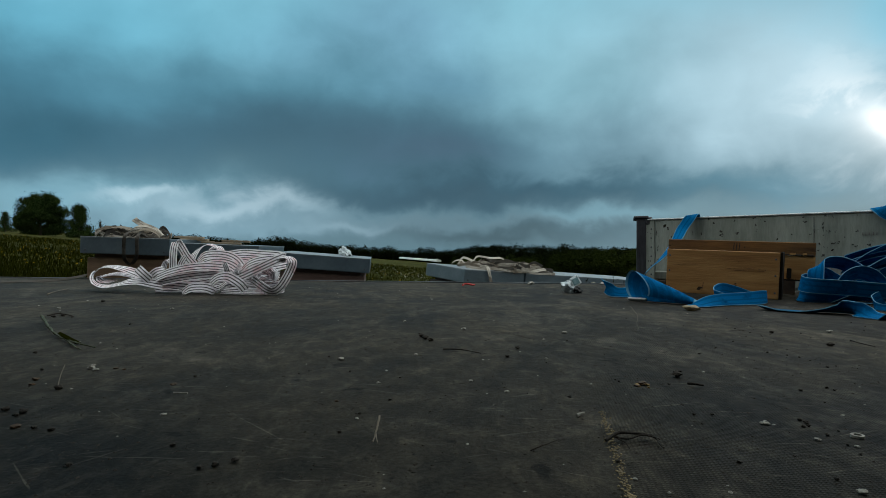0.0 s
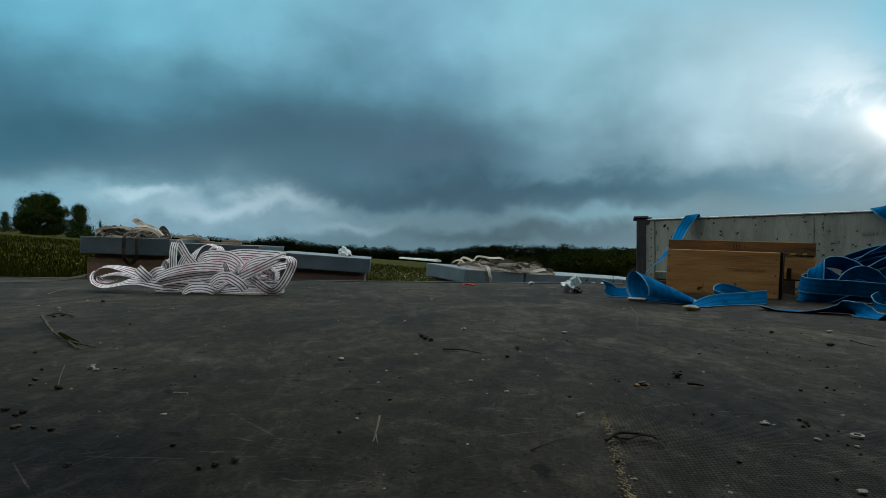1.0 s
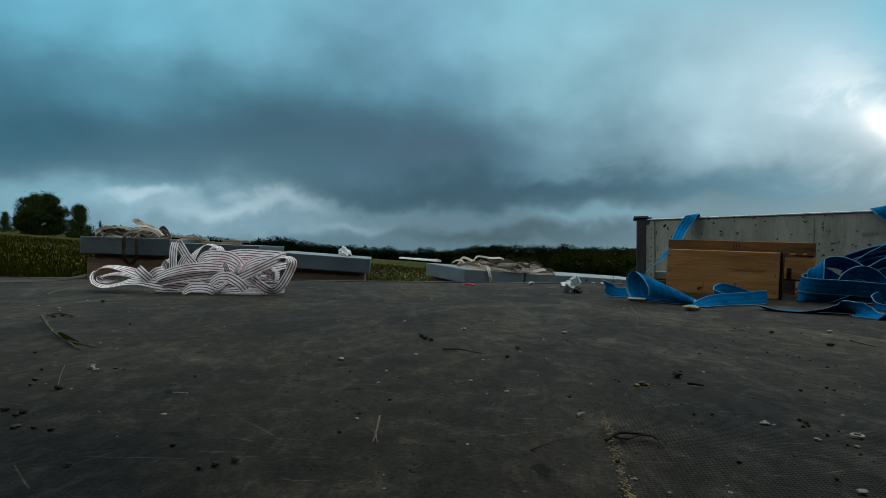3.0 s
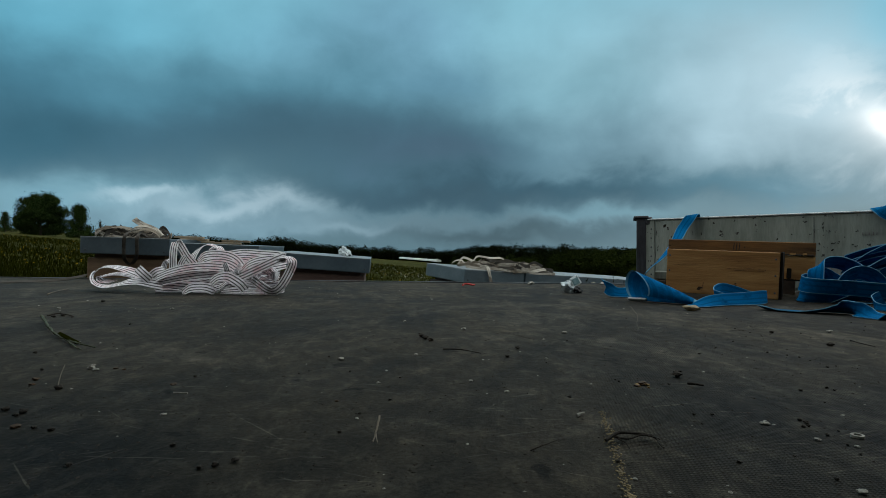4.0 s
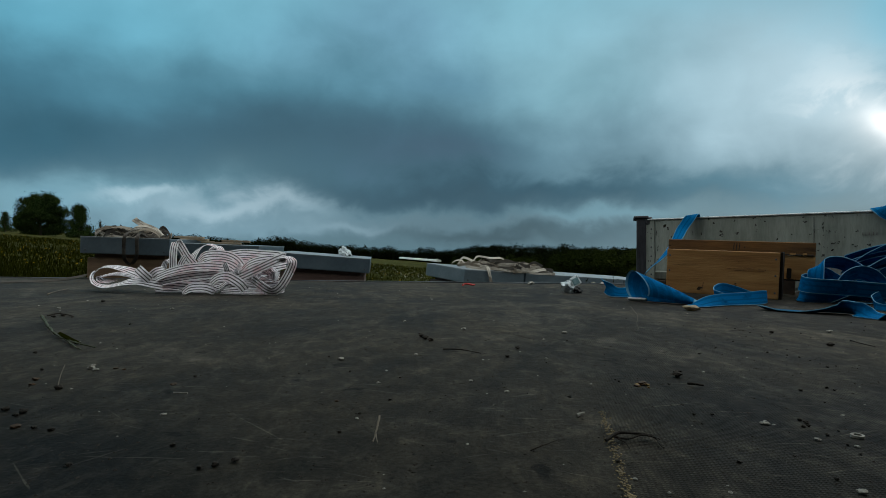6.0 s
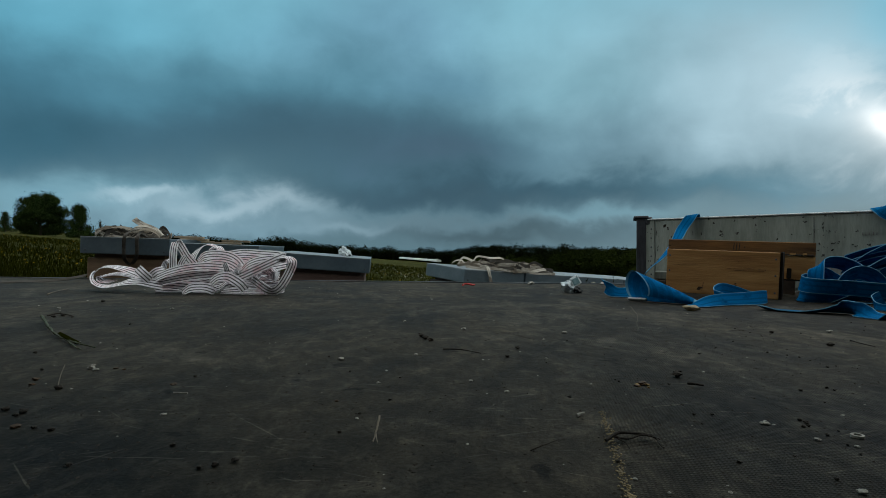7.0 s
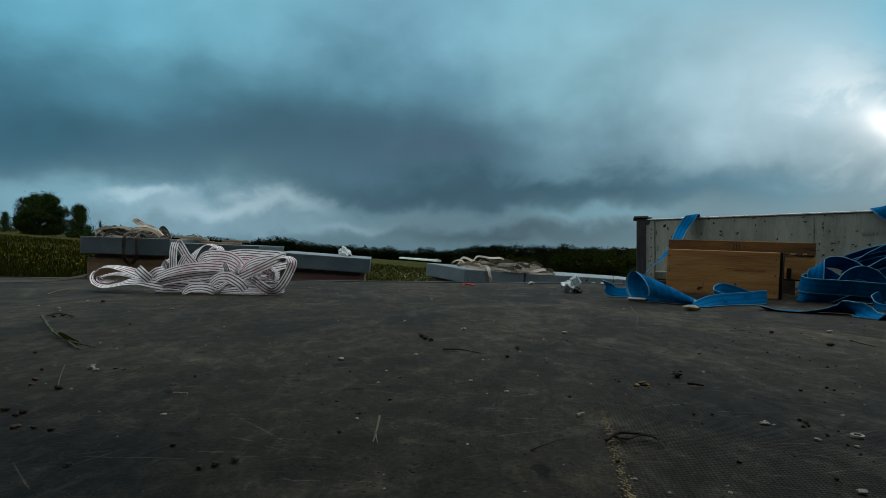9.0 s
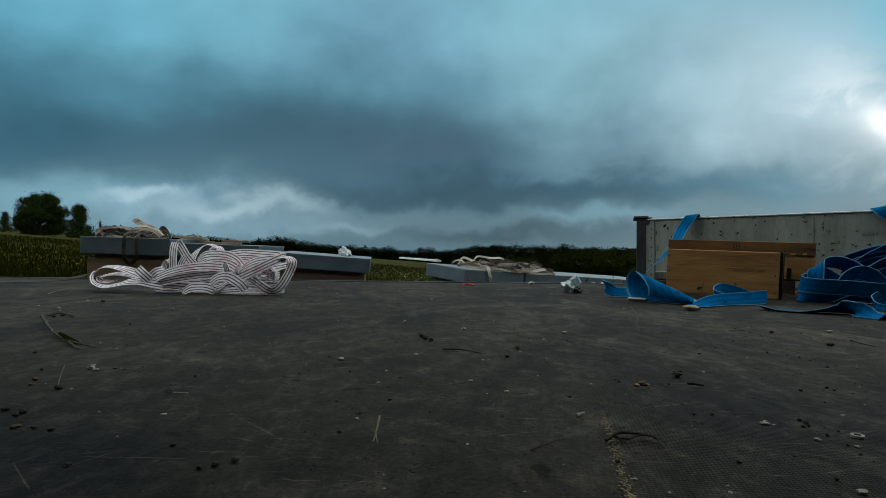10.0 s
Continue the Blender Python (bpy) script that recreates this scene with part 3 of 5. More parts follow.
def tree(x, y, height, spread, leaves, seed, label, shape="round", bare=False):
    """Tapered trunk, forking limbs and a ragged crown of small leaves."""
    rng = np.random.default_rng(seed)
    ob = thing("tree", pose(x, y, ground_z(x, y) - 0.1), label, "tree", "trees at the field edge")
    bm = bmesh.new()
    top = height * (0.55 if shape == "round" else 0.9)
    add_tube(bm, (0, 0, 0), (0, 0, top), height * 0.035, height * 0.010, 8)
    tips = []
    for i in range(70 if not bare else 60):
        a = rng.random() * 6.283
        f = 0.05 + 0.93 * rng.random()
        if shape == "round":
            reach = spread * math.sqrt(max(0.05, 1 - ((f - 0.42) / 0.60) ** 2))
        else:
            reach = spread * (1.05 - f) * (0.65 + 0.5 * rng.random())
        reach *= 0.60 + 0.55 * rng.random()
        tip = Vector((reach * math.cos(a), reach * math.sin(a), f * height))
        root = Vector((0, 0, min(top, max(0.1, f - 0.22) * height)))
        mid = root.lerp(tip, 0.55) + Vector((0, 0, -0.03 * height))
        add_tube(bm, root, mid, height * 0.009, height * 0.006, 5)
        add_tube(bm, mid, tip, height * 0.006, height * 0.002, 5)
        tips.append((tip, root))
        if bare:
            for k in range(4):
                d = Vector(rng.normal(size=3)) * height * 0.05
                add_tube(bm, mid.lerp(tip, rng.random()), tip + d, height * 0.003, height * 0.001, 4)
    part("trunk", bm, M["bark"], ob)
    if bare:
        n_each, sc = 7, 0.05
    else:
        n_each, sc = leaves // len(tips), 0.062
    pts = []
    for tip, root in tips:
        c = np.array(tip) * 0.9 + np.array(root) * 0.1
        pts.append(c + rng.normal(size=(n_each, 3)) * np.array((1, 1, 0.8)) * height * sc)
        back = np.array(tip) * 0.5 + np.array(root) * 0.5
        pts.append(back + rng.normal(size=(n_each // 2, 3)) * height * sc)
    pts = np.concatenate(pts)
    pts = pts[pts[:, 2] > 0.1]
    v, f = leaf_quads(pts, height * (0.018 + 0.022 * rng.random(len(pts))), rng)
    from_arrays("crown", v, f, M["leaf_dark"], ob)
    return ob


def spot(r, y):
    return r * y, y


for r, y, height, spread, leaves, seed, label, shape, bare in (
        (-0.750, 110, 8.7, 4.2, 34000, 11, "large dark green broadleaf tree on the meadow's edge", "round", False),
        (-0.678, 112, 6.8, 3.3, 17000, 12, "dark green irregular tree beside a larger one", "cone", False),
        (-0.638, 115, 4.4, 1.7, 0, 13, "thin half-bare young tree on the field edge", "cone", True),
        (-0.816, 118, 4.5, 1.9, 6000, 14, "small dark conifer at the field edge", "cone", False)):
    tree(*spot(r, y), height, spread, leaves, seed, label, shape, bare)


def woods(name, line, count, mat, seed, label, quads=240, depth=20.0, size=0.5, even=0.0):
    """A belt of woodland. line: (side over distance, distance, tree height) along it; crowns of ragged clumps with trunks hidden in the shade."""
    rng = np.random.default_rng(seed)
    pts, sizes = [], []
    rs = [p[0] for p in line]
    for i in range(count):
        r = rs[0] + (rs[-1] - rs[0]) * rng.random()
        dist = float(np.interp(r, rs, [p[1] for p in line]))
        tall = float(np.interp(r, rs, [p[2] for p in line]))
        y = dist + depth * rng.random()
        x = r * y
        tall *= 0.62 + 0.24 * even + (1 - 0.6 * even) * (0.26 * rng.random() + 0.22 * noise.noise((r * 55, dist, seed)))
        wide = tall * (0.38 + 0.30 * rng.random())
        u = rng.normal(size=(quads, 3))
        u /= np.linalg.norm(u, axis=1)[:, None]
        u *= (0.74 + 0.20 * rng.random(quads))[:, None]
        f = (u[:, 2] + 1) / 2
        taper = np.where(rng.random() < 0.3, 1.15 - 0.9 * f, 1.0)
        c = np.stack([x + u[:, 0] * wide * taper, y + u[:, 1] * wide * taper, ground_z(x, y) + tall * np.clip(0.46 + 0.54 * u[:, 2], -0.02, 1.0)], 1)
        c[: quads // 4, 2] = ground_z(x, y) + tall * 0.45 * rng.random(quads // 4)
        core = quads // 10
        c[quads // 4: quads // 4 + core] = np.array((x, y, ground_z(x, y) + tall * 0.42)) + u[:core] * np.array((wide, wide, tall * 0.5)) * 0.35
        girth = np.ones(quads)
        girth[quads // 4: quads // 4 + core] = 2.2 / size
        pts.append(c)
        sizes.append(girth * tall * 0.10 * size * (0.6 + 0.8 * rng.random(quads)))
    v, f = leaf_quads(np.concatenate(pts), np.concatenate(sizes), rng)
    ob = from_arrays(name, v, f, M[mat])
    tagged(ob, label, "woodland", kind="stuff")


woods("far_hedgerow", [(-0.66, 300, 3.0), (-0.54, 330, 4.6), (-0.49, 330, 7.4), (-0.42, 330, 7.4), (-0.36, 330, 6.0)], 330, "leaf_far", 21, "low dark hedgerow along the rising field")
woods("field_copse", [(-0.37, 290, 5), (-0.34, 285, 8), (-0.31, 280, 10.2), (-0.285, 280, 10.6), (-0.26, 280, 8.8), (-0.23, 285, 7.4), (-0.19, 290, 8.0),
                      (-0.14, 290, 9.4), (-0.09, 290, 8.4), (-0.05, 290, 9.0), (-0.02, 290, 11.2), (0.02, 290, 10)], 480, "leaf_far", 22, "dark line of trees across the meadow", quads=340, size=0.60, even=-0.5)
woods("hill_woods", [(-0.01, 420, 10.5), (0.02, 420, 13.5), (0.05, 420, 18.5), (0.10, 420, 21.5), (0.18, 420, 23.5), (0.28, 420, 26.5), (0.42, 420, 31)], 520, "leaf_far", 23,
      "distant wooded hill under the clouds", quads=400, depth=60, size=0.46, even=0.75)
woods("near_woods", [(0.02, 190, 4), (0.08, 180, 4.5), (0.16, 165, 6.2), (0.20, 150, 7.2), (0.245, 140, 8.6), (0.28, 140, 9.1), (0.32, 135, 9.6), (0.40, 135, 11.0), (0.75, 135, 13)], 190,
      "leaf_wood", 24, "dark green belt of broadleaf trees", quads=1500, depth=12, size=0.28, even=0.6)


def poly_tunnel():
    """A long low tunnel of white film over hoops."""
    far, near = Vector((-20.5, 260, ground_z(-20.5, 260) + 0.9)), Vector((-1.5, 186, ground_z(-1.5, 186) + 0.8))
    run = near - far
    turn = run.to_track_quat("X", "Z").to_matrix().to_4x4()
    ob = thing("polytunnel", Matrix.Translation(far) @ turn, "long low white film polytunnel across the field", "polytunnel")
    bm = bmesh.new()
    seg, length, r = 10, run.length, 0.75
    prev = None
    for i in range(25):
        ring = []
        for k in range(seg + 1):
            a = math.pi * k / seg
            sag = 0.04 if i % 2 else 0.0
            ring.append(bm.verts.new((length * i / 24, r * 1.3 * math.cos(a), (r - sag) * math.sin(a) ** 0.8 + 0.2)))
        if prev:
            for k in range(seg):
                bm.faces.new((prev[k], prev[k + 1], ring[k + 1], ring[k]))
        else:
            bm.faces.new(ring)
        prev = ring
    bm.faces.new(prev[::-1])
    part("film", bm, M["tunnel"], ob)
    for i in range(5):
        bm = bmesh.new()
        add_box(bm, (0.5, 0.4, 0.35), (6 + 17 * i, 0, r + 0.32), bevel=0.05)
        part("vent", bm, M["tunnel"], ob)


poly_tunnel()
mast = part("mast", box((0.22, 0.22, 7), (0, 0, 3.5), bevel=0.05), M["steel"])
mast.matrix_basis = pose(-0.52 * 300, 300, ground_z(-156, 300))
tagged(mast, "thin grey mast beyond the hedgerow", "mast")

# ---- the flatbed ----
TURN = -10.0
CORNER = Vector((0.8826, 2.423, 0))
BED = Matrix.Translation(CORNER) @ pose(0, 0, 0, 0, 0, TURN)
LONG0, LONG1, WIDE = -4.3, 2.1, 2.75


def build_flatbed():
    bed = thing("flatbed_trailer", BED, "flatbed trailer with a worn dark plywood deck and an open side", "trailer")
    joints = [LONG0, -2.886, -0.386, LONG1]
    for a, b in zip(joints, joints[1:]):
        bm = box((b - a, WIDE, 0.027), ((a + b) / 2, -WIDE / 2, -0.0135))
        if b == LONG1:
            part("deck_panel", bm, M["deck_grid"], bed, "dark film-faced plywood with a fine pressed grid")
        else:
            part("deck_panel", bm, M["deck_worn"], bed, "dark film-faced plywood, worn smooth, dusty and scratched")
    for y, dy in ((0.012, 1), (-WIDE - 0.012, -1)):
        bm = bmesh.new()
        add_box(bm, (LONG1 - LONG0, 0.022, 0.11), ((LONG0 + LONG1) / 2, y, -0.057), bevel=0.003)
        add_box(bm, (LONG1 - LONG0, 0.04, 0.012), ((LONG0 + LONG1) / 2, y - dy * 0.012, -0.106), bevel=0.002)
        part("edge_rail", bm, M["steel"], bed, "galvanised steel edge rail")
        part("edge_trim", box((LONG1 - LONG0, 0.012, 0.004), ((LONG0 + LONG1) / 2, y - dy * 0.004, 0.003), bevel=0.001), M["dark_steel"], bed, "worn steel trim along the deck edge")
    for y in (-0.75, -2.0):
        part("chassis_beam", box((LONG1 - LONG0 - 0.2, 0.07, 0.14), ((LONG0 + LONG1) / 2, y, -0.098), bevel=0.004), M["dark_steel"], bed)
    for i in range(9):
        part("cross_member", box((0.05, WIDE - 0.04, 0.06), (LONG0 + 0.3 + i * 0.72, -WIDE / 2, -0.200), bevel=0.003), M["dark_steel"], bed)
    inv = BED.inverted()
    for x in (-1.55, -0.75):
        part("axle", box((0.08, WIDE - 0.5, 0.08), (x, -WIDE / 2, -0.27), bevel=0.01), M["dark_steel"], bed)
        for y in (-0.22, -WIDE + 0.22):
            g = ground_z(*(BED @ Vector((x, y, 0))).xy)
            r = (-0.24 - g) / 2
            hub = new("wheel")
            hub.parent = bed
            hub.location = (x, y, g + r)
            bm = bmesh.new()
            bmesh.ops.create_cone(bm, cap_ends=True, segments=28, radius1=r, radius2=r, depth=0.2, matrix=pose(0, 0, 0, 90))
            bmesh.ops.bevel(bm, geom=[e for e in bm.edges if abs(e.verts[0].co.y - e.verts[1].co.y) < 0.01], offset=0.03, segments=3, affect="EDGES")
            part("tyre", bm, M["rubber"], hub)
            bm = bmesh.new()
            bmesh.ops.create_cone(bm, cap_ends=True, segments=20, radius1=r * 0.6, radius2=r * 0.55, depth=0.215, matrix=pose(0, 0, 0, 90))
            part("rim", bm, M["steel"], hub)
    # an unseen board, added behind the camera to shade the near deck
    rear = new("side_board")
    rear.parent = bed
    rear["label"] = "unseen plain grey board added behind the camera, shading the deck"
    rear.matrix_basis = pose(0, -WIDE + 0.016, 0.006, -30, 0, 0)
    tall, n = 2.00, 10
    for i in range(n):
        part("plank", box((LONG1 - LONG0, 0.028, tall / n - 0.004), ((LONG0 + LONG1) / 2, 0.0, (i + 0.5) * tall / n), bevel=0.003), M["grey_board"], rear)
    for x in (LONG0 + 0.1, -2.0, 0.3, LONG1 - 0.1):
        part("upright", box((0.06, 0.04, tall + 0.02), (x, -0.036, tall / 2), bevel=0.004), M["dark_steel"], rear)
    # the board that stands across the deck from the corner post
    wall = new("headboard")
    wall.parent = bed
    wall.matrix_basis = inv @ Matrix.Translation(CORNER) @ pose(0, 0, 0, 0, 0, -43.1)
    wall["label"] = "chipped off-white painted board with a steel cap rail"
    length, tall = 1.62, 0.290
    part("board", box((length - 0.075, 0.024, tall - 0.004), (0.075 + (length - 0.075) / 2, 0.014, tall / 2 + 0.001), bevel=0.002), M["panel"], wall)
    part("stile", box((0.052, 0.026, tall - 0.004), (0.046, 0.014, tall / 2 + 0.001), bevel=0.002), M["panel"], wall)
    bm = bmesh.new()
    add_box(bm, (length - 0.03, 0.034, 0.006), (0.03 + (length - 0.03) / 2, 0.014, tall + 0.003), bevel=0.0015)
    part("cap_rail", bm, M["bright_steel"], wall, "thin bright steel cap rail")
    for i in range(6):
        part("rivet", box((0.007, 0.004, 0.007), (0.058, -0.0005, 0.05 + 0.04 * i), bevel=0.0015), M["dark_steel"], wall)
    rng = random.Random(17)
    for x, z, w, h in ((0.116, 0.268, 0.0128, 0.0255), (0.128, 0.253, 0.0106, 0.0191), (0.294, 0.291, 0.0106, 0.0170), (0.316, 0.269, 0.0128, 0.0106), (0.145, 0.213, 0.0064, 0.0128), (0.081, 0.234, 0.0043, 0.0340), (0.086, 0.164, 0.0043, 0.0298), (0.462, 0.284, 0.0149, 0.0085), (0.541, 0.201, 0.0064, 0.0149), (0.589, 0.217, 0.0085, 0.0085), (0.647, 0.216, 0.0106, 0.0085), (0.685, 0.246, 0.0064, 0.0383), (0.704, 0.227, 0.0128, 0.0064), (0.715, 0.182, 0.0191, 0.0085), (0.712, 0.158, 0.0149, 0.0085), (0.732, 0.186, 0.0085, 0.0128), (0.675, 0.179, 0.0064, 0.0149), (0.772, 0.178, 0.0106, 0.0064), (0.782, 0.172, 0.0128, 0.0064), (0.499, 0.269, 0.0085, 0.0064), (0.623, 0.280, 0.0128, 0.0064), (0.394, 0.275, 0.0106, 0.0085), (0.750, 0.204, 0.0064, 0.0064), (0.267, 0.230, 0.0043, 0.0213)):
        # flaked spots where the dark ground of the board shows
        bm = bmesh.new()
        for k in range(3):
            add_box(bm, (w * rng.uniform(0.2, 0.5), 0.0024, h * rng.uniform(0.2, 0.5)), (x + w * rng.uniform(-0.3, 0.3), 0.0018, z + h * rng.uniform(-0.3, 0.3)), turn=pose(0, 0, 0, 0, rng.uniform(-35, 35), 0))
        part("flaked_spot", bm, M["shade_and_flake"], wall)
    part("seam", box((0.0010, 0.003, tall - 0.02), (0.658, 0.0012, tall / 2)), M["grey_board"], wall)
    part("lower_rail", box((length - 0.10, 0.006, 0.030), (0.09 + (length - 0.10) / 2, -0.001, 0.030), bevel=0.0015), M["panel"], wall)
    for i, (dx, hh) in enumerate(((0, 0.010), (0.009, 0.013), (0.018, 0.009), (0.030, 0.012), (0.039, 0.010))):
        part("ink_mark", box((0.003, 0.002, hh), (0.80 + dx, 0.0008, 0.215)), M["ink"], wall)
    post = new("corner_post")
    post.parent = bed
    post.matrix_basis = inv @ Matrix.Translation(CORNER) @ pose(0.012, 0.0, 0, 0, 0, -20)
    bm = box((0.040, 0.040, 0.298), (0, 0.0, 0.149), bevel=0.006, seg=2)
    part("tube", bm, M["post_steel"], post, "grey steel corner post")
    bm = bmesh.new()
    add_box(bm, (0.062, 0.052, 0.012), (0, 0, 0.304), bevel=0.003)
    add_box(bm, (0.020, 0.026, 0.030), (0.030, -0.010, 0.285), bevel=0.003)
    add_tube(bm, (-0.034, 0, 0.297), (0.046, 0, 0.297), 0.008, 0.008, 10)
    part("latch", bm, M["post_steel"], post)
    bm = bmesh.new()
    add_box(bm, (0.075, 0.065, 0.008), (0, 0, 0.004), bevel=0.002)
    part("foot_plate", bm, M["dark_steel"], post)
    return bed


build_flatbed()


# ---- the wooden hive super leaning by the headboard ----
def build_super():
    """Front board, shallow sides and a taller, wider back; one end rides up on a block, so the box leans a little."""
    ob = thing("hive_super", pose(0.788, 1.900, 0.013, 0, 2.2, -34.0), "empty weathered pine hive super standing on the deck", "wooden box")
    front = part("front_board", box((0.338, 0.022, 0.150), (0.169, 0.011, 0.075), bevel=0.0025, seg=2), M["super_wood"], ob, "knotty pale pine board")
    for z in (0.020, 0.075, 0.128):
        for x in (0.010, 0.328):
            bm = bmesh.new()
            add_tube(bm, (x, 0.002, z), (x, -0.0012, z), 0.0038, 0.003, 8)
            part("nail", bm, M["dark_steel"], front)
    rng = random.Random(12)
    for x0, x1, z0 in ((0.02, 0.10, 0.096), (0.19, 0.32, 0.092), (0.21, 0.30, 0.087)):
        # a wandering split along the grain
        bm = bmesh.new()
        x, z = x0, z0
        while x < x1:
            l = rng.uniform(0.012, 0.034)
            z2 = z + rng.uniform(-0.003, 0.003)
            add_box(bm, (l, 0.0014, rng.uniform(0.0002, 0.0007)), (x + l / 2, -0.0004, (z + z2) / 2), turn=pose(0, 0, 0, 0, math.degrees(math.atan2(z - z2, l)), 0))
            x, z = x + l + rng.choice((0, 0.004, 0.010)), z2
        part("split", bm, M["end_grain_and_shade"], front)
    part("split", box((0.0014, 0.0014, 0.028), (0.118, -0.0006, 0.026), turn=pose(0, 0, 0, 0, 8, 0)), M["end_grain_and_shade"], front)
    # the side turned from the light, its shade put into a near-black colour
    part("side_board", box((0.008, 0.168, 0.152), (0.3425, 0.100, 0.076), bevel=0.001), M["shade_and_flake"], ob)
    part("side_board", box((0.020, 0.160, 0.146), (0.012, 0.103, 0.075), bevel=0.002), M["super_wood"], ob)
    back = part("back_board", box((0.470, 0.020, 0.084), (0.199, 0.210, 0.098), bevel=0.002), M["super_wood"], ob, "pale pine board behind the front one")
    # black block set on the face for the shade in the hole
    part("hand_hole", box((0.014, 0.006, 0.036), (0.3600, 0.199, 0.078), bevel=0.002), M["shade_and_flake"], back)
    top = part("top_board", box((0.470, 0.024, 0.046), (0.199, 0.208, 0.1635), bevel=0.002), M["dark_wood"], ob, "dark stained board, higher than the rest")
    for i in range(5):
        part("chipped_edge", box((0.012 + 0.006 * (i % 3), 0.003, 0.005 + 0.002 * (i % 2)), (0.352 + 0.017 * i, 0.1965, 0.1440 + 0.002 * (i % 2)), turn=pose(0, 0, 0, 0, 9 * (i % 3) - 8, 0), bevel=0.0008), M["super_wood" if i % 2 else "end_grain_and_shade"], top)
    for x in (0.188, 0.197, 0.206):
        part("char_mark", box((0.003, 0.0012, 0.026), (x, 0.1956, 0.165), turn=pose(0, 0, 0, 0, 4, 0)), M["end_grain_and_shade"], top)
    # low board coloured dark for the shade that lies behind the box
    part("runner", box((0.380, 0.016, 0.050), (0.190, 0.208, 0.030), bevel=0.002), M["end_grain_and_shade"], ob)
    # dark strip painted where shade falls under the back board
    part("shadow_gap", box((0.430, 0.012, 0.006), (0.205, 0.206, 0.0555)), M["shade_and_flake"], ob)
    part("corner_block", box((0.045, 0.05, 0.030), (-0.030, 0.08, 0.052), bevel=0.003), M["panel"], ob)
    part("corner_block_foot", box((0.040, 0.10, 0.045), (-0.026, 0.08, 0.013), bevel=0.003), M["end_grain_and_shade"], ob)


build_super()

# ---- straps on the deck ----
EDGE = (0, 0.6, 1)       # standing on its edge, leaning back
FACE = (1, -0.15, 0.1)    # a hanging fold, broad side forward
FLAT = (0, 1, 0.1)


def striped_pile():
    ob = thing("ratchet_strap_pile", pose(-0.9, 1.95, 0), "tangled pile of white webbing straps with dark stripes", "straps")
    back = Vector((0.9, -1.95, 0))

    def band(pts, refs=EDGE, width=0.035):
        strap_mesh("strap", [([Vector(p) + back for p in pts], refs)], width, M["white_strap"], floor=0.001, parent=ob, step=0.009)

    # the long loop that lies out to one side and comes back along the front
    band([(-1.093, 1.990, 0.055), (-1.157, 2.020, 0.073), (-1.217, 2.050, 0.086), (-1.283, 2.080, 0.094), (-1.335, 2.100, 0.089), (-1.362, 2.100, 0.071), (-1.351, 2.070, 0.051), (-1.312, 2.030, 0.032), (-1.259, 2.000, 0.023),
          (-1.207, 1.980, 0.029), (-1.161, 1.970, 0.040), (-1.096, 1.950, 0.045), (-1.024, 1.930, 0.036), (-0.948, 1.920, 0.029), (-0.873, 1.910, 0.023), (-0.833, 1.920, 0.021)],
         [(0, 0.7, 0.7), (0, 0.75, 0.6), (0, 0.9, 0.4), (-0.2, 1, 0.2), (-0.4, 0.9, 0.1), (-0.45, 0.9, 0), (-0.45, 0.9, 0), (-0.4, 0.9, 0.1), (-0.3, 0.95, 0.2),
          (0, 0.9, 0.35), (0, 0.8, 0.5), (0, 0.7, 0.7), EDGE, EDGE, EDGE, EDGE])
    band([(-1.137, 2.030, 0.047), (-1.197, 2.060, 0.060), (-1.269, 2.100, 0.065), (-1.325, 2.120, 0.059), (-1.352, 2.120, 0.050), (-1.331, 2.100, 0.038), (-1.272, 2.070, 0.036)], (-0.2, 0.95, 0.25))
    # short crossing folds beside the loop
    band([(-1.122, 1.970, 0.089), (-1.098, 1.950, 0.078), (-1.076, 1.940, 0.064), (-1.058, 1.940, 0.048)], (0.7, 0.1, 0.7))
    band([(-1.085, 1.960, 0.042), (-1.059, 1.950, 0.063), (-1.037, 1.950, 0.080), (-1.020, 1.970, 0.085)], (-0.7, 0.2, 0.7))
    band([(-1.070, 1.970, 0.048), (-1.029, 1.960, 0.067), (-0.993, 1.950, 0.074), (-0.956, 1.950, 0.068)])
    band([(-1.042, 2.000, 0.088), (-1.034, 2.000, 0.114), (-1.021, 2.000, 0.124), (-1.008, 2.000, 0.109)], (0.3, 0.9, 0.35), 0.028)
    # the fold that stands up, and the hump behind it
    band([(-0.981, 1.950, 0.074), (-0.986, 1.960, 0.127), (-0.992, 1.980, 0.170), (-0.992, 2.000, 0.189), (-0.970, 1.990, 0.168), (-0.937, 1.970, 0.131), (-0.893, 1.950, 0.092)],
         [FACE, FACE, FACE, (1, 0, 0.1), (0.9, 0, 0.35), (0.85, 0, 0.5), (0.7, 0.1, 0.6)], 0.030)
    band([(-0.961, 1.960, 0.077), (-0.956, 1.965, 0.110), (-0.943, 1.970, 0.133)], (0.9, 0.1, 0.3), 0.026)
    band([(-0.945, 1.990, 0.093), (-0.935, 2.000, 0.126), (-0.923, 2.020, 0.156), (-0.902, 2.040, 0.177), (-0.876, 2.050, 0.175), (-0.850, 2.050, 0.158), (-0.833, 2.040, 0.138)],
         [(-0.7, 0.2, 0.5), (-0.6, 0.4, 0.5), (-0.4, 0.8, 0.3), (0, 1, 0.16), (0.1, 1, 0.12), (0.2, 1, 0.25), (0.3, 0.8, 0.4)], 0.030)
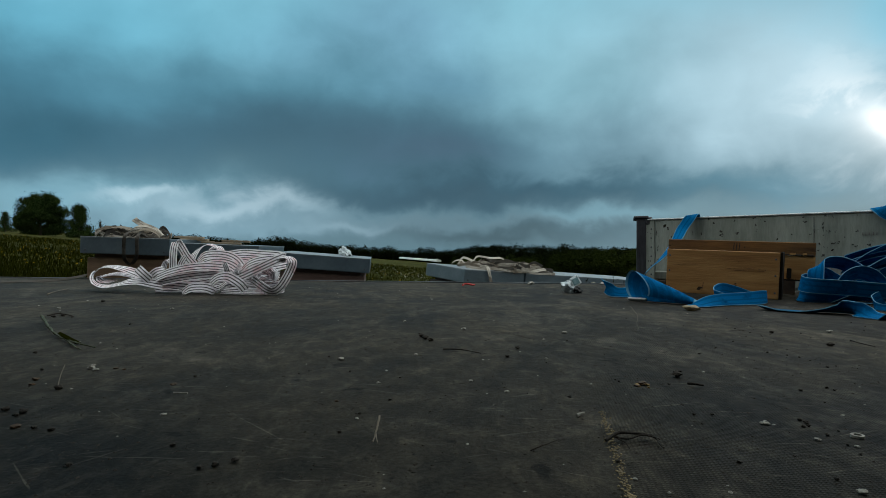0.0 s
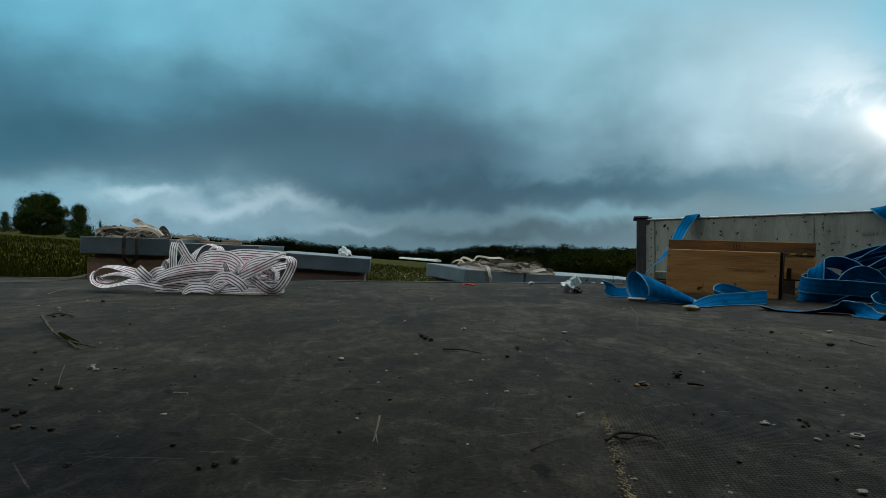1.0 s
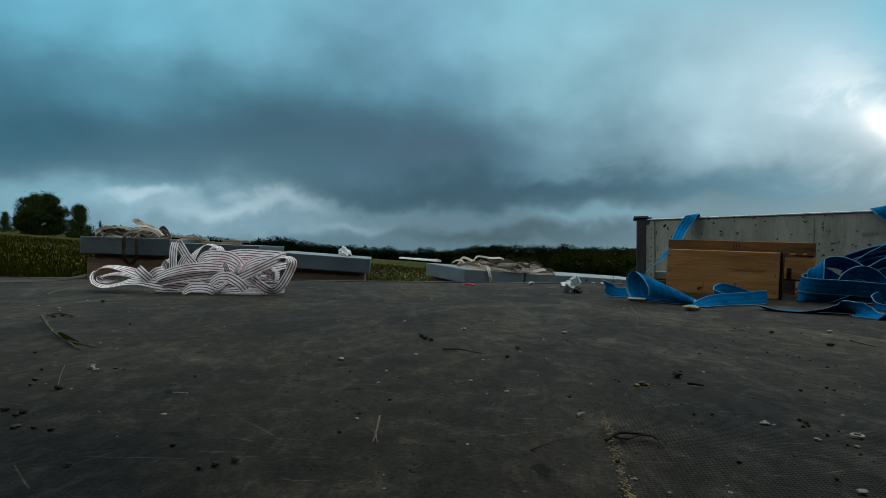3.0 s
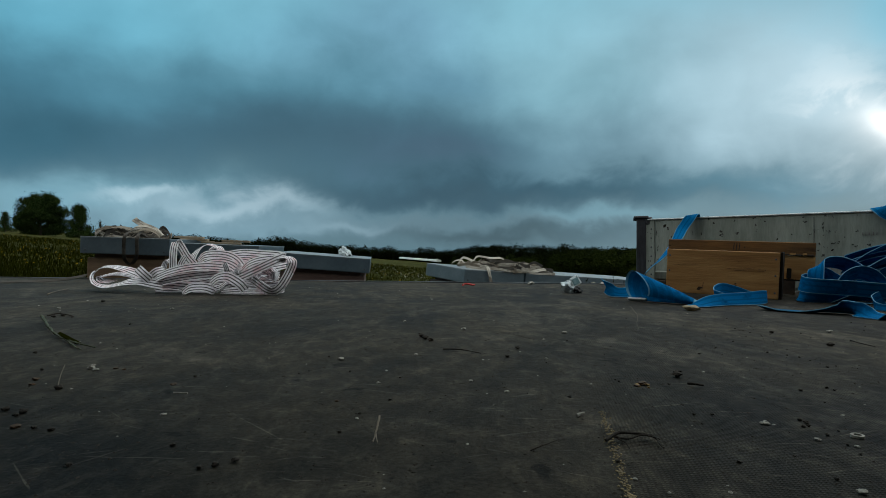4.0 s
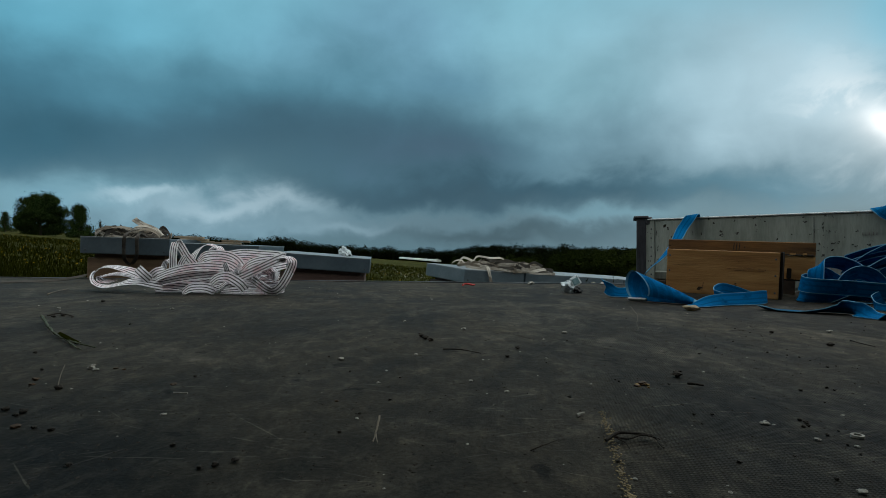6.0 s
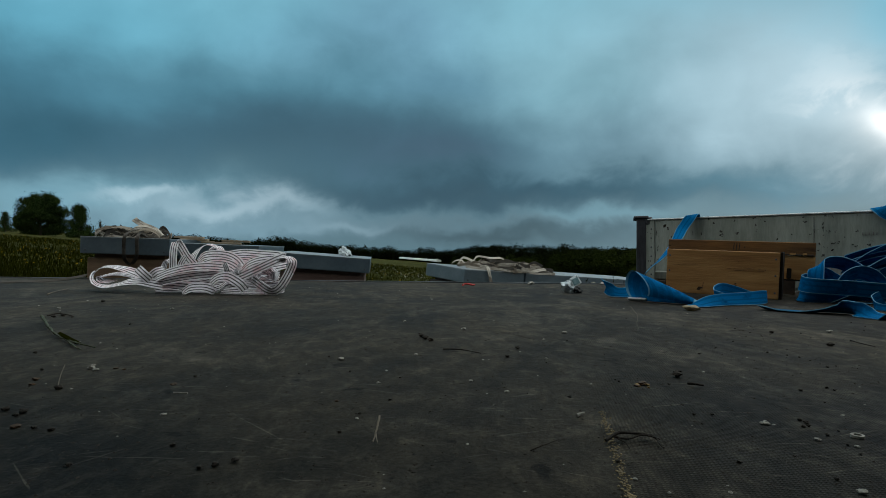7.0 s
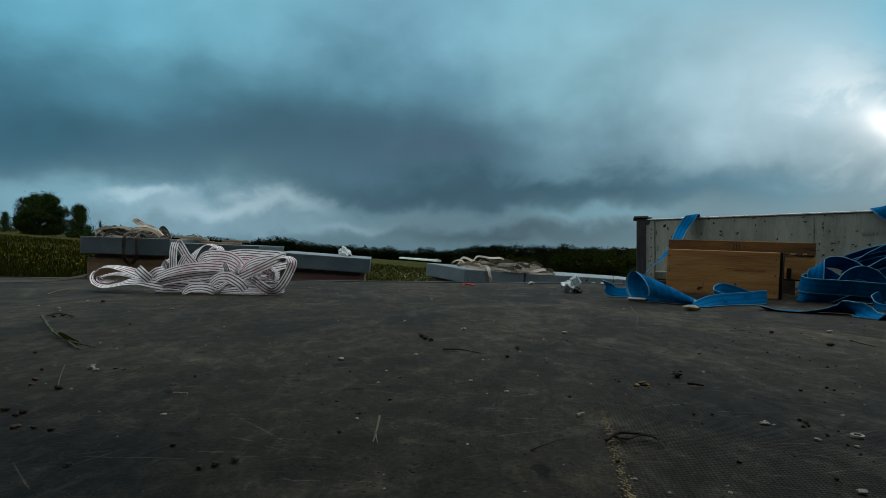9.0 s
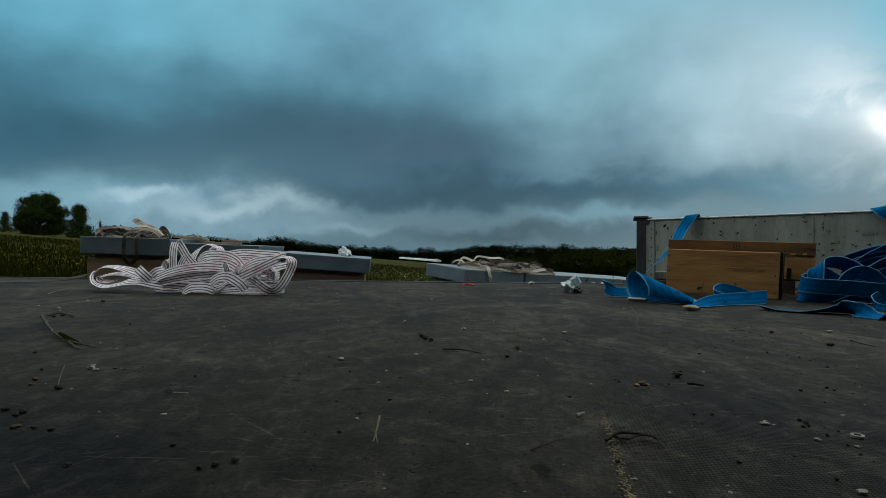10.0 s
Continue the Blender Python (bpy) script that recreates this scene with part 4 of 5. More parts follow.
    band([(-0.867, 2.000, 0.151), (-0.859, 2.020, 0.168), (-0.836, 2.010, 0.166), (-0.817, 1.990, 0.145)], (0.2, 0.9, 0.3), 0.024)
    # two broad turns over the crown of the heap
    band([(-0.893, 1.960, 0.115), (-0.873, 1.960, 0.137), (-0.829, 1.960, 0.143), (-0.782, 1.960, 0.137), (-0.751, 1.960, 0.119), (-0.734, 1.960, 0.096)])
    band([(-0.888, 1.940, 0.091), (-0.849, 1.940, 0.111), (-0.800, 1.940, 0.115), (-0.760, 1.940, 0.103), (-0.735, 1.940, 0.080)])
    # long runs across the front, doubled back at one end
    band([(-1.033, 1.940, 0.060), (-0.978, 1.920, 0.079), (-0.913, 1.910, 0.094), (-0.842, 1.910, 0.100), (-0.780, 1.920, 0.095)])
    band([(-1.004, 1.930, 0.046), (-0.935, 1.915, 0.059), (-0.862, 1.910, 0.068), (-0.806, 1.920, 0.073), (-0.780, 1.940, 0.076)])
    band([(-0.776, 1.905, 0.112), (-0.766, 1.900, 0.094), (-0.762, 1.905, 0.072)], FACE, 0.020)
    band([(-0.744, 1.900, 0.062), (-0.730, 1.900, 0.086), (-0.724, 1.910, 0.108)], (0.9, 0.1, 0.3), 0.014)
    band([(-0.708, 1.900, 0.062), (-0.718, 1.900, 0.088), (-0.724, 1.910, 0.110)], (0.9, 0.1, -0.2), 0.012)
    # turns that run to the far corner and drop down to the deck
    band([(-0.800, 2.000, 0.139), (-0.749, 2.010, 0.147), (-0.682, 2.000, 0.143), (-0.617, 1.980, 0.139), (-0.577, 1.950, 0.131)])
    band([(-0.740, 1.900, 0.054), (-0.684, 1.890, 0.078), (-0.627, 1.885, 0.104), (-0.585, 1.890, 0.124), (-0.562, 1.900, 0.134)], (-0.35, 0.35, 0.9))
    band([(-0.731, 1.930, 0.073), (-0.703, 1.930, 0.103), (-0.665, 1.925, 0.119), (-0.616, 1.925, 0.126), (-0.577, 1.930, 0.127)])
    band([(-0.576, 1.900, 0.132), (-0.545, 1.890, 0.132), (-0.526, 1.880, 0.118), (-0.533, 1.875, 0.089), (-0.550, 1.865, 0.052), (-0.570, 1.860, 0.025), (-0.591, 1.860, 0.015), (-0.616, 1.865, 0.023), (-0.645, 1.880, 0.039), (-0.674, 1.900, 0.054)],
         [(0.2, 0.9, 0.3), (0.5, 0.8, 0.1), (0.85, 0.4, -0.2), (0.85, 0.1, -0.45), (0.85, 0.1, -0.45), (0.75, 0.1, -0.6), (0.2, 0.4, -1), (-0.5, 0.2, -0.8), (-0.6, 0.2, -0.7), (-0.6, 0.2, -0.7)], 0.031)
    band([(-0.784, 1.900, 0.014), (-0.704, 1.890, 0.011), (-0.625, 1.890, 0.011), (-0.559, 1.890, 0.021)], EDGE, 0.026)
    band([(-0.739, 1.930, 0.030), (-0.655, 1.920, 0.025), (-0.578, 1.920, 0.033)])
    # arches on the near side
    band([(-0.922, 1.900, 0.004), (-0.895, 1.890, 0.023), (-0.861, 1.885, 0.028), (-0.829, 1.885, 0.026), (-0.800, 1.890, 0.014)], [(-0.3, 0.5, 0.8), (-0.1, 0.5, 0.9), EDGE, EDGE, (0.2, 0.5, 0.9)])
    band([(-0.813, 1.880, 0.043), (-0.785, 1.870, 0.062), (-0.750, 1.865, 0.066), (-0.719, 1.860, 0.052), (-0.697, 1.860, 0.035), (-0.687, 1.865, 0.019)],
         [(-0.4, 0.4, 0.8), (0, 0.5, 0.9), (0.1, 0.5, 0.9), (0.4, 0.4, 0.8), (0.65, 0.3, 0.65), (0.7, 0.3, 0.6)])
    band([(-0.836, 1.900, 0.032), (-0.814, 1.895, 0.020), (-0.784, 1.890, 0.025), (-0.762, 1.885, 0.041)], (0.1, 0.5, 0.85), 0.030)
    # a small coil seen on edge
    for k in range(4):
        rx, rz = 0.047 - 0.0105 * k, 0.034 - 0.008 * k
        band([(-0.642 + rx * math.cos(0.4 + 0.785 * i), 1.925 + 0.005 * math.sin(i), 0.067 + rz * math.sin(0.4 + 0.785 * i)) for i in range(9)], (0.15, 0.95, 0.12 + 0.06 * k), 0.030)
    # the hidden heart of the heap
    rng = random.Random(8)
    for x0, x1, z0, z1, y0 in ((-1.03, -0.62, 0.030, 0.034, 2.02), (-1.00, -0.62, 0.062, 0.074, 2.03), (-0.90, -0.60, 0.088, 0.102, 2.04), (-0.80, -0.60, 0.112, 0.116, 2.06),
                               (-0.96, -0.70, 0.046, 0.052, 1.975), (-0.86, -0.66, 0.075, 0.070, 1.975), (-1.06, -0.84, 0.018, 0.022, 1.98), (-0.80, -0.64, 0.022, 0.040, 1.955)):
        n = 6
        band([(x0 + (x1 - x0) * k / (n - 1), y0 + rng.uniform(-0.014, 0.014), z0 + (z1 - z0) * k / (n - 1) + rng.uniform(-0.008, 0.010)) for k in range(n)], (rng.uniform(-0.3, 0.3), 0.5, 0.85))


striped_pile()


def blue_straps():
    ob = thing("blue_strap", pose(0.75, 1.75, 0), "blue webbing strap hung over the headboard and twisted along the deck", "strap")
    back = Vector((-0.75, -1.75, 0))

    def run(name, pts, refs, width):
        strap_mesh(name, [([Vector(p) + back for p in pts], refs)], width, M["blue_strap"], floor=0.001, parent=ob, step=0.009)

    run("hanging_run", [(1.099, 2.330, 0.262), (1.078, 2.300, 0.300), (1.040, 2.240, 0.302), (1.000, 2.240, 0.249), (0.957, 2.190, 0.206), (0.904, 2.130, 0.162), (0.837, 2.060, 0.123), (0.763, 1.980, 0.089), (0.719, 1.930, 0.064)],
        [(0.75, -0.65, 0.1), (0.75, -0.65, 0.1), (0.75, -0.65, 0.1), (0.6, -0.75, -0.3), (0.3, -0.95, -0.2), (-0.05, -1, -0.1), (-0.3, -0.95, 0), (-0.38, -0.92, 0), (-0.4, -0.9, 0)], 0.044)
    run("end_curl", [(0.640, 1.800, 0.022), (0.605, 1.790, 0.014), (0.575, 1.800, 0.016), (0.553, 1.820, 0.036), (0.557, 1.850, 0.046)],
        [(0, 0.7, 0.7), (0, 0.5, 0.9), (-0.2, 0.5, 0.9), (-0.3, 0.6, 0.8), (-0.2, 0.7, 0.7)], 0.042)
    run("low_run", [(0.683, 1.510, 0.003), (0.698, 1.500, 0.001), (0.726, 1.500, 0.006), (0.765, 1.515, 0.012), (0.810, 1.530, 0.015), (0.856, 1.540, 0.016), (0.901, 1.550, 0.018), (0.942, 1.575, 0.018), (0.971, 1.610, 0.013), (0.973, 1.645, 0.006),
                    (0.951, 1.670, 0.009), (0.915, 1.685, 0.024), (0.868, 1.665, 0.034), (0.819, 1.610, 0.030), (0.796, 1.565, 0.019), (0.807, 1.545, 0.012)],
        [(0.2, 0.9, 0.1), (0.2, 0.9, 0.15), (0.1, 0.85, 0.45), (0, 0.6, 0.75), (0, 0.5, 0.85), (0, 0.5, 0.85), (0, 0.45, 0.9), (0.1, 0.3, 0.95), (0.1, 0.2, 1), (0, 0.15, 1),
         (0, 0.15, 1), (0.1, 0.1, 1), (0, 0.0, 1), (-0.1, 0.1, 1), (-0.1, 0.3, 0.95), (0, 0.4, 0.9)], 0.046)
    # the run towards the deck's end lifts its near edge, so that its shaded underside shows
    run("edge_run", [(0.858, 1.440, 0.004), (0.878, 1.400, -0.001), (0.906, 1.370, -0.002), (0.939, 1.350, 0.003), (0.968, 1.340, 0.011), (0.988, 1.330, 0.015), (0.996, 1.310, 0.016), (1.002, 1.290, 0.010), (0.997, 1.250, 0.001), (1.011, 1.210, -0.002)],
        [(0, -1, 0.05), (0, -1, 0.1), (0, -0.95, 0.25), (0, -0.9, 0.4), (0, -0.85, 0.5), (0, -0.85, 0.5), (0, -0.9, 0.35), (0.1, -1, 0), (0.3, -1, -0.05), (0.4, -0.9, -0.1)], 0.050)
    # a stretch of strap that has curled up along its length into an open horn
    bm = bmesh.new()
    uv = bm.loops.layers.uv.new("UVMap")
    a0, a1, nu, nv = radians(-70), radians(205), 22, 18
    first, last = Vector((0.562, 1.700, 0.0)), Vector((0.728, 1.540, 0.0))
    across = Vector((0.64, 0.77, 0.0))
    for shell, off in ((0, 0.0), (1, 0.0022)):
        grid = []
        for i in range(nu + 1):
            row = []
            for j in range(nv + 1):
                a = a0 + (a1 - a0) * j / nv
                toward = 0.5 - 0.5 * math.cos(a)
                k = i / nu
                k = k * (1 - 0.44 * toward) + 0.44 * toward
                r = 0.045 * (1 - max(0.0, k - 0.10) / 0.90) ** 0.9 + 0.007
                q = first.lerp(last, k) + across * (math.cos(a) * (r * 0.80 + 0.010 * k) - off * math.cos(a))
                q.z = max(0.0015 + off * 0.3, r * 0.98 + math.sin(a) * (r - off))
                row.append(bm.verts.new(q + back))
            grid.append(row)
        for i in range(nu):
            for j in range(nv):
                f = bm.faces.new((grid[i][j], grid[i][j + 1], grid[i + 1][j + 1], grid[i + 1][j]))
                f.smooth = True
                for lp, co in zip(f.loops, ((i, j), (i, j + 1), (i + 1, j + 1), (i + 1, j))):
                    lp[uv].uv = (co[1] * 0.01, co[0] / nu)
    part("curled_run", bm, M["blue_strap"], ob)
    buckle = bmesh.new()
    add_box(buckle, (0.054, 0.020, 0.008), (0, 0, 0.006), bevel=0.003)
    add_tube(buckle, (-0.026, -0.010, 0.008), (0.026, -0.010, 0.008), 0.004, 0.004, 8)
    b = part("buckle", buckle, M["bright_steel"], ob, "small bright steel buckle")
    b.matrix_basis = pose(-0.146, -0.082, 0, 0, 0, -32)

    pile = thing("blue_strap_pile", pose(1.2, 1.6, 0), "loose coiled heap of blue webbing straps on the deck", "straps")
    back = Vector((-1.2, -1.6, 0))

    def coil(pts, refs, width=0.050):
        strap_mesh("strap", [([Vector(p) + back for p in pts], refs)], width, M["blue_strap"], floor=0.001, parent=pile, step=0.009)

    up = (0, -0.34, 0.94)
    coil([(1.211, 1.715, 0.061), (1.152, 1.700, 0.064), (1.108, 1.665, 0.060), (1.086, 1.620, 0.056), (1.100, 1.590, 0.053), (1.137, 1.570, 0.051), (1.188, 1.550, 0.048), (1.237, 1.530, 0.044), (1.290, 1.520, 0.042)], up, 0.046)
    coil([(1.222, 1.730, 0.009), (1.152, 1.710, 0.013), (1.106, 1.670, 0.011), (1.093, 1.630, 0.009), (1.118, 1.605, 0.007), (1.172, 1.605, 0.005), (1.239, 1.610, -0.001)], (0, -0.40, 0.92))
    coil([(1.110, 1.600, 0.073), (1.112, 1.600, 0.098), (1.132, 1.610, 0.118), (1.170, 1.620, 0.123), (1.207, 1.620, 0.118), (1.235, 1.610, 0.101), (1.250, 1.590, 0.078), (1.267, 1.580, 0.061)],
         [(0.5, -0.85, 0.1), (0.5, -0.85, 0.2), (0.2, -0.6, 0.6), (0, -0.6, 0.7), (0, -0.6, 0.7), (0.2, -0.5, 0.7), (0.3, -0.5, 0.6), (0.3, -0.5, 0.6)], 0.046)
    coil([(1.165, 1.575, 0.056), (1.183, 1.570, 0.081), (1.216, 1.570, 0.093), (1.247, 1.565, 0.085), (1.268, 1.560, 0.063), (1.286, 1.550, 0.049)], (0, -0.35, 0.9), 0.044)
    coil([(1.165, 1.670, 0.062), (1.169, 1.670, 0.081), (1.183, 1.665, 0.088), (1.199, 1.660, 0.076), (1.226, 1.650, 0.058)], (0.2, -0.4, 0.8), 0.036)
    coil([(1.241, 1.670, 0.093), (1.264, 1.665, 0.111), (1.293, 1.660, 0.131), (1.325, 1.650, 0.152), (1.391, 1.640, 0.186)], (0, -0.75, 0.55), 0.052)
    coil([(1.246, 1.620, 0.080), (1.298, 1.620, 0.111), (1.366, 1.610, 0.145)], (0, -0.75, 0.55), 0.052)
    coil([(1.280, 1.630, 0.064), (1.325, 1.630, 0.090), (1.374, 1.620, 0.109)], (0, -0.75, 0.6), 0.052)
    coil([(1.171, 1.430, 0.031), (1.151, 1.430, 0.021), (1.134, 1.410, 0.006), (1.135, 1.390, -0.000), (1.162, 1.370, 0.000)], (0, 0.15, 1), 0.040)
    coil([(1.160, 1.680, 0.022), (1.216, 1.660, 0.020), (1.296, 1.650, 0.016), (1.391, 1.640, 0.012)], (0, -0.3, 1))
    coil([(1.170, 1.620, -0.003), (1.206, 1.600, 0.015), (1.241, 1.580, 0.019), (1.282, 1.570, 0.028), (1.323, 1.560, 0.032)], (0, -0.85, 0.4))
    coil([(1.206, 1.600, -0.018), (1.241, 1.580, -0.013), (1.323, 1.560, -0.007)], (0, -0.7, 0.6))
    for py, lift in ((447, -0.8), (458, -0.85), (467, -0.75), (478, -0.85), (488, -0.8), (496, -0.7)):
        # turns stacked over one another, their shaded undersides forward
        z = 0.162 + (441 - py) / 950 * 1.66
        coil([(1.262, 1.69, z - 0.020), (1.300, 1.675, z - 0.004), (1.345, 1.66, z + 0.010), (1.42, 1.65, z + 0.022)], (0, lift, 0.5), 0.054)
    drape = strap_mesh("draped_blue_strap", [([(1.545, 1.870, 0.23), (1.515, 1.850, 0.298), (1.480, 1.806, 0.301), (1.515, 1.775, 0.268), (1.56, 1.73, 0.21), (1.62, 1.68, 0.12), (1.68, 1.60, 0.03)], (0.75, -0.65, 0.15))],
                       0.062, M["blue_strap"], floor=0.001)
    tagged(drape, "blue webbing strap hung over the headboard's cap rail", "strap")


blue_straps()
loose = strap_mesh("loose_strap_end", [([(-2.6, 2.50, 0.004), (-2.20, 2.53, 0.004), (-1.95, 2.53, 0.010), (-1.78, 2.52, 0.020), (-1.66, 2.50, 0.040)], [(0, 1, 0.2), (0, 1, 0.2), (0, 0.9, 0.4), (0, 0.8, 0.6), (0, 0.8, 0.6)])],
                   0.020, M["grimy_strap"], floor=0.001)
tagged(loose, "pale loose end of webbing lying on the deck", "strap")


# ---- small litter on the deck ----
def clod(size, mat, seed, squash=0.6, name="soil_crumb"):
    bm = bmesh.new()
    bmesh.ops.create_icosphere(bm, subdivisions=2, radius=size / 2)
    for v in bm.verts:
        v.co *= 1 + 0.55 * noise.noise(v.co * (3.2 / size) + Vector((seed * 7.1, 0, 0)))
        v.co.z *= squash
    low = min(v.co.z for v in bm.verts)
    for v in bm.verts:
        v.co.z -= low
    return mesh_of(name, bm, mat)


LITTER = "litter on the deck"


def put(name, me, x, y, turn, label, category):
    ob = new(name, me)
    ob.matrix_basis = pose(x, y, 0.0, 0, 0, turn)
    return tagged(ob, label, category, LITTER)


crumbs = [clod(0.012, M["soil"], i) for i in range(5)]
chips = [clod(0.010, M["chip"], 20 + i, 0.45, "pale_chip") for i in range(5)]
rng = random.Random(31)


def strew(name, meshes, label, category, spots, size=1.0):
    for x, y, s in spots:
        ob = put(name, meshes[rng.randrange(len(meshes))], x, y, rng.uniform(0, 360), label, category)
        ob.scale = (s * size, s * size, s * size)


SOIL = "dark crumb of dried soil on the deck"
strew("soil_crumb", crumbs, SOIL, "soil crumb", ((-1.037, 1.637, 1.0), (-0.443, 0.618, 0.7), (-0.438, 0.538, 0.65), (-0.414, 0.529, 0.65), (-0.414, 0.520, 0.4), (-0.369, 0.484, 0.4), (-0.349, 0.478, 0.45),
                                                (-0.535, 0.716, 0.4), (-0.632, 0.832, 0.5), (-0.922, 1.272, 0.8), (-0.915, 1.293, 0.8), (-0.878, 1.272, 0.5), (-0.279, 0.400, 0.4), (-0.222, 0.441, 0.35)))
strew("soil_crumb", crumbs, SOIL, "soil crumb", ((-0.039, 0.987, 0.9), (-0.032, 0.962, 1.0), (-0.022, 0.944, 0.8), (-0.044, 1.019, 0.5), (0.121, 0.870, 0.6), (0.096, 0.802, 0.5), (0.296, 0.678, 0.9), (0.302, 0.696, 0.6),
                                                (0.310, 0.703, 0.4), (0.270, 0.641, 0.3), (0.646, 0.895, 0.8), (0.632, 1.033, 0.7), (0.407, 0.611, 0.4), (0.445, 0.623, 0.35), (-0.313, 0.678, 0.4)))
strew("soil_crumb", crumbs, SOIL, "soil crumb", ((-0.057, 0.574, 0.3), (-0.170, 0.400, 0.5), (-0.158, 0.408, 0.5), (-0.179, 0.395, 0.4), (-0.091, 0.472, 0.35), (0.138, 0.585, 0.3), (0.262, 0.523, 0.3),
                                                (0.224, 0.406, 0.3), (0.276, 0.376, 0.3), (0.336, 0.506, 0.35), (0.337, 0.498, 0.4), (0.333, 0.489, 0.3), (0.327, 0.487, 0.3), (0.525, 0.733, 0.3), (-0.670, 1.149, 0.4)))
more = random.Random(77)
spread = []
for i in range(60):
    y = more.uniform(0.40, 1.25)
    spread.append((y * more.uniform(0.28, 0.80), y, more.uniform(0.12, 0.30)))
strew("soil_crumb", crumbs, SOIL, "soil crumb", spread)
spread = []
for i in range(46):
    y = more.uniform(0.50, 1.60)
    spread.append((y * more.uniform(-0.75, 0.25), y, more.uniform(0.10, 0.26)))
strew("soil_crumb", crumbs, SOIL, "soil crumb", spread)
CHIP = "small pale chip of wood or wax"
strew("pale_chip", chips, CHIP, "chip", ((-0.475, 0.726, 0.9), (-0.463, 0.716, 0.7), (-0.484, 0.744, 0.6), (-0.272, 0.523, 0.5), (-0.082, 0.511, 0.35), (-0.078, 0.647, 0.45), (-0.149, 0.785, 0.9), (-0.041, 0.819, 0.6),
                                        (0.042, 1.076, 1.0), (0.234, 1.033, 0.9), (0.152, 0.789, 0.5), (-0.085, 1.193, 0.7), (-0.725, 1.438, 0.9), (-1.039, 1.452, 0.9)), 1.0)
strew("pale_chip", chips, CHIP, "chip", ((0.296, 0.496, 0.55), (0.299, 0.495, 0.5), (0.301, 0.501, 0.4), (0.317, 0.454, 0.5), (0.338, 0.438, 0.4), (0.277, 0.355, 0.55), (0.281, 0.358, 0.4), (0.749, 1.040, 1.0),
                                        (0.072, 0.606, 0.5), (0.034, 0.655, 0.5), (0.135, 0.377, 0.3), (0.150, 0.355, 0.25), (0.341, 0.703, 0.35), (0.401, 2.443, 3.0), (0.695, 2.482, 2.0), (0.725, 2.443, 2.2)), 1.0)
for i, (x, y, size) in enumerate(((0.238, 0.641, 0.016), (0.229, 0.633, 0.010), (-0.503, 0.663, 0.013), (-0.490, 0.639, 0.010), (-0.387, 0.486, 0.012), (-0.321, 0.639, 0.011), (-0.113, 0.570, 0.008), (-0.442, 0.726, 0.010), (-0.427, 0.719, 0.008))):
    put("dry_leaf", clod(size * 0.7, M["rust_leaf"], i + 2.5, 0.35, "dry_leaf"), x, y, 40 * i, "rusty brown scrap of dry leaf", "leaf scrap")
for i, (x, y, size) in enumerate(((0.23, 0.636, 0.013), (0.24, 0.647, 0.01), (0.242, 0.636, 0.012), (0.24, 0.626, 0.008), (0.231, 0.631, 0.007))):
    put("amber_scrap", clod(size * 0.45, M["amber_scrap"], i + 8.5, 0.45, "amber_scrap"), x, y, 70 * i, "small amber scrap of wax and leaf", "wax scrap")
put("wax_lump", clod(0.040, M["straw"], 3, 0.32, "wax_lump"), 0.652, 1.412, 20, "yellowish lump of old wax on the deck", "wax lump")


def stem(name, pts, r, mat, label, category):
    bm = bmesh.new()
    line = [(q + Vector((noise.noise(q * 300), noise.noise(q * 300 + Vector((9, 0, 0))), 0)) * r * 1.2, t) for q, t in smooth_line(pts, 0.005)]
    for k in range(len(line) - 1):
        taper = 1 - 0.6 * k / len(line)
        add_tube(bm, line[k][0], line[k + 1][0], r * taper, r * taper * 0.95, 6)
    return tagged(part(name, bm, mat), label, category, LITTER)


stem("plant_stalk", [(-0.903, 1.208, 0.012), (-0.747, 1.023, 0.008), (-0.694, 0.969, 0.006), (-0.640, 0.915, 0.005), (-0.595, 0.868, 0.004), (-0.576, 0.853, 0.003)], 0.0028, M["stalk"], "long wilted green plant stalk", "stalk")
leaf = strap_mesh("wilted_leaf", [([(-0.712, 0.995, 0.006), (-0.666, 0.944, 0.009), (-0.633, 0.915, 0.007), (-0.613, 0.904, 0.003)], [(0.6, 0.6, 0.5), (0.5, 0.7, 0.5), (0.3, 0.8, 0.5), (0.2, 0.9, 0.3)])], 0.006, M["blade"], floor=0.001)
tagged(leaf, "wilted olive-green leaf beside a stalk on the deck", "leaf", LITTER)
stem("plant_stalk", [(-0.637, 0.915, 0.006), (-0.602, 0.887, 0.006), (-0.581, 0.878, 0.004), (-0.566, 0.874, 0.002)], 0.0018, M["stalk"], "thin wilted green side shoot", "stalk")
stem("grass_stem", [(0.000, 0.860, 0.002), (0.028, 0.850, 0.003), (0.058, 0.823, 0.002)], 0.0012, M["soil"], "thin dark dry grass stem", "stem")
stem("grass_stem", [(0.716, 0.944, 0.002), (0.701, 0.905, 0.004), (0.708, 0.879, 0.002)], 0.0013, M["soil"], "thin dark dry grass stem", "stem")
stem("grass_stem", [(-0.953, 1.293, 0.002), (-0.940, 1.315, 0.004), (-0.884, 1.283, 0.002)], 0.0020, M["soil"], "thin dark dry grass stem", "stem")
stem("straw_piece", [(-0.057, 0.482, 0.012), (-0.057, 0.465, 0.007), (-0.058, 0.446, 0.002)], 0.0010, M["pallet"], "short bent piece of straw", "straw")
stem("straw_piece", [(-0.058, 0.476, 0.006), (-0.057, 0.454, 0.005), (-0.054, 0.444, 0.002)], 0.0008, M["pallet"], "short bent piece of straw", "straw")
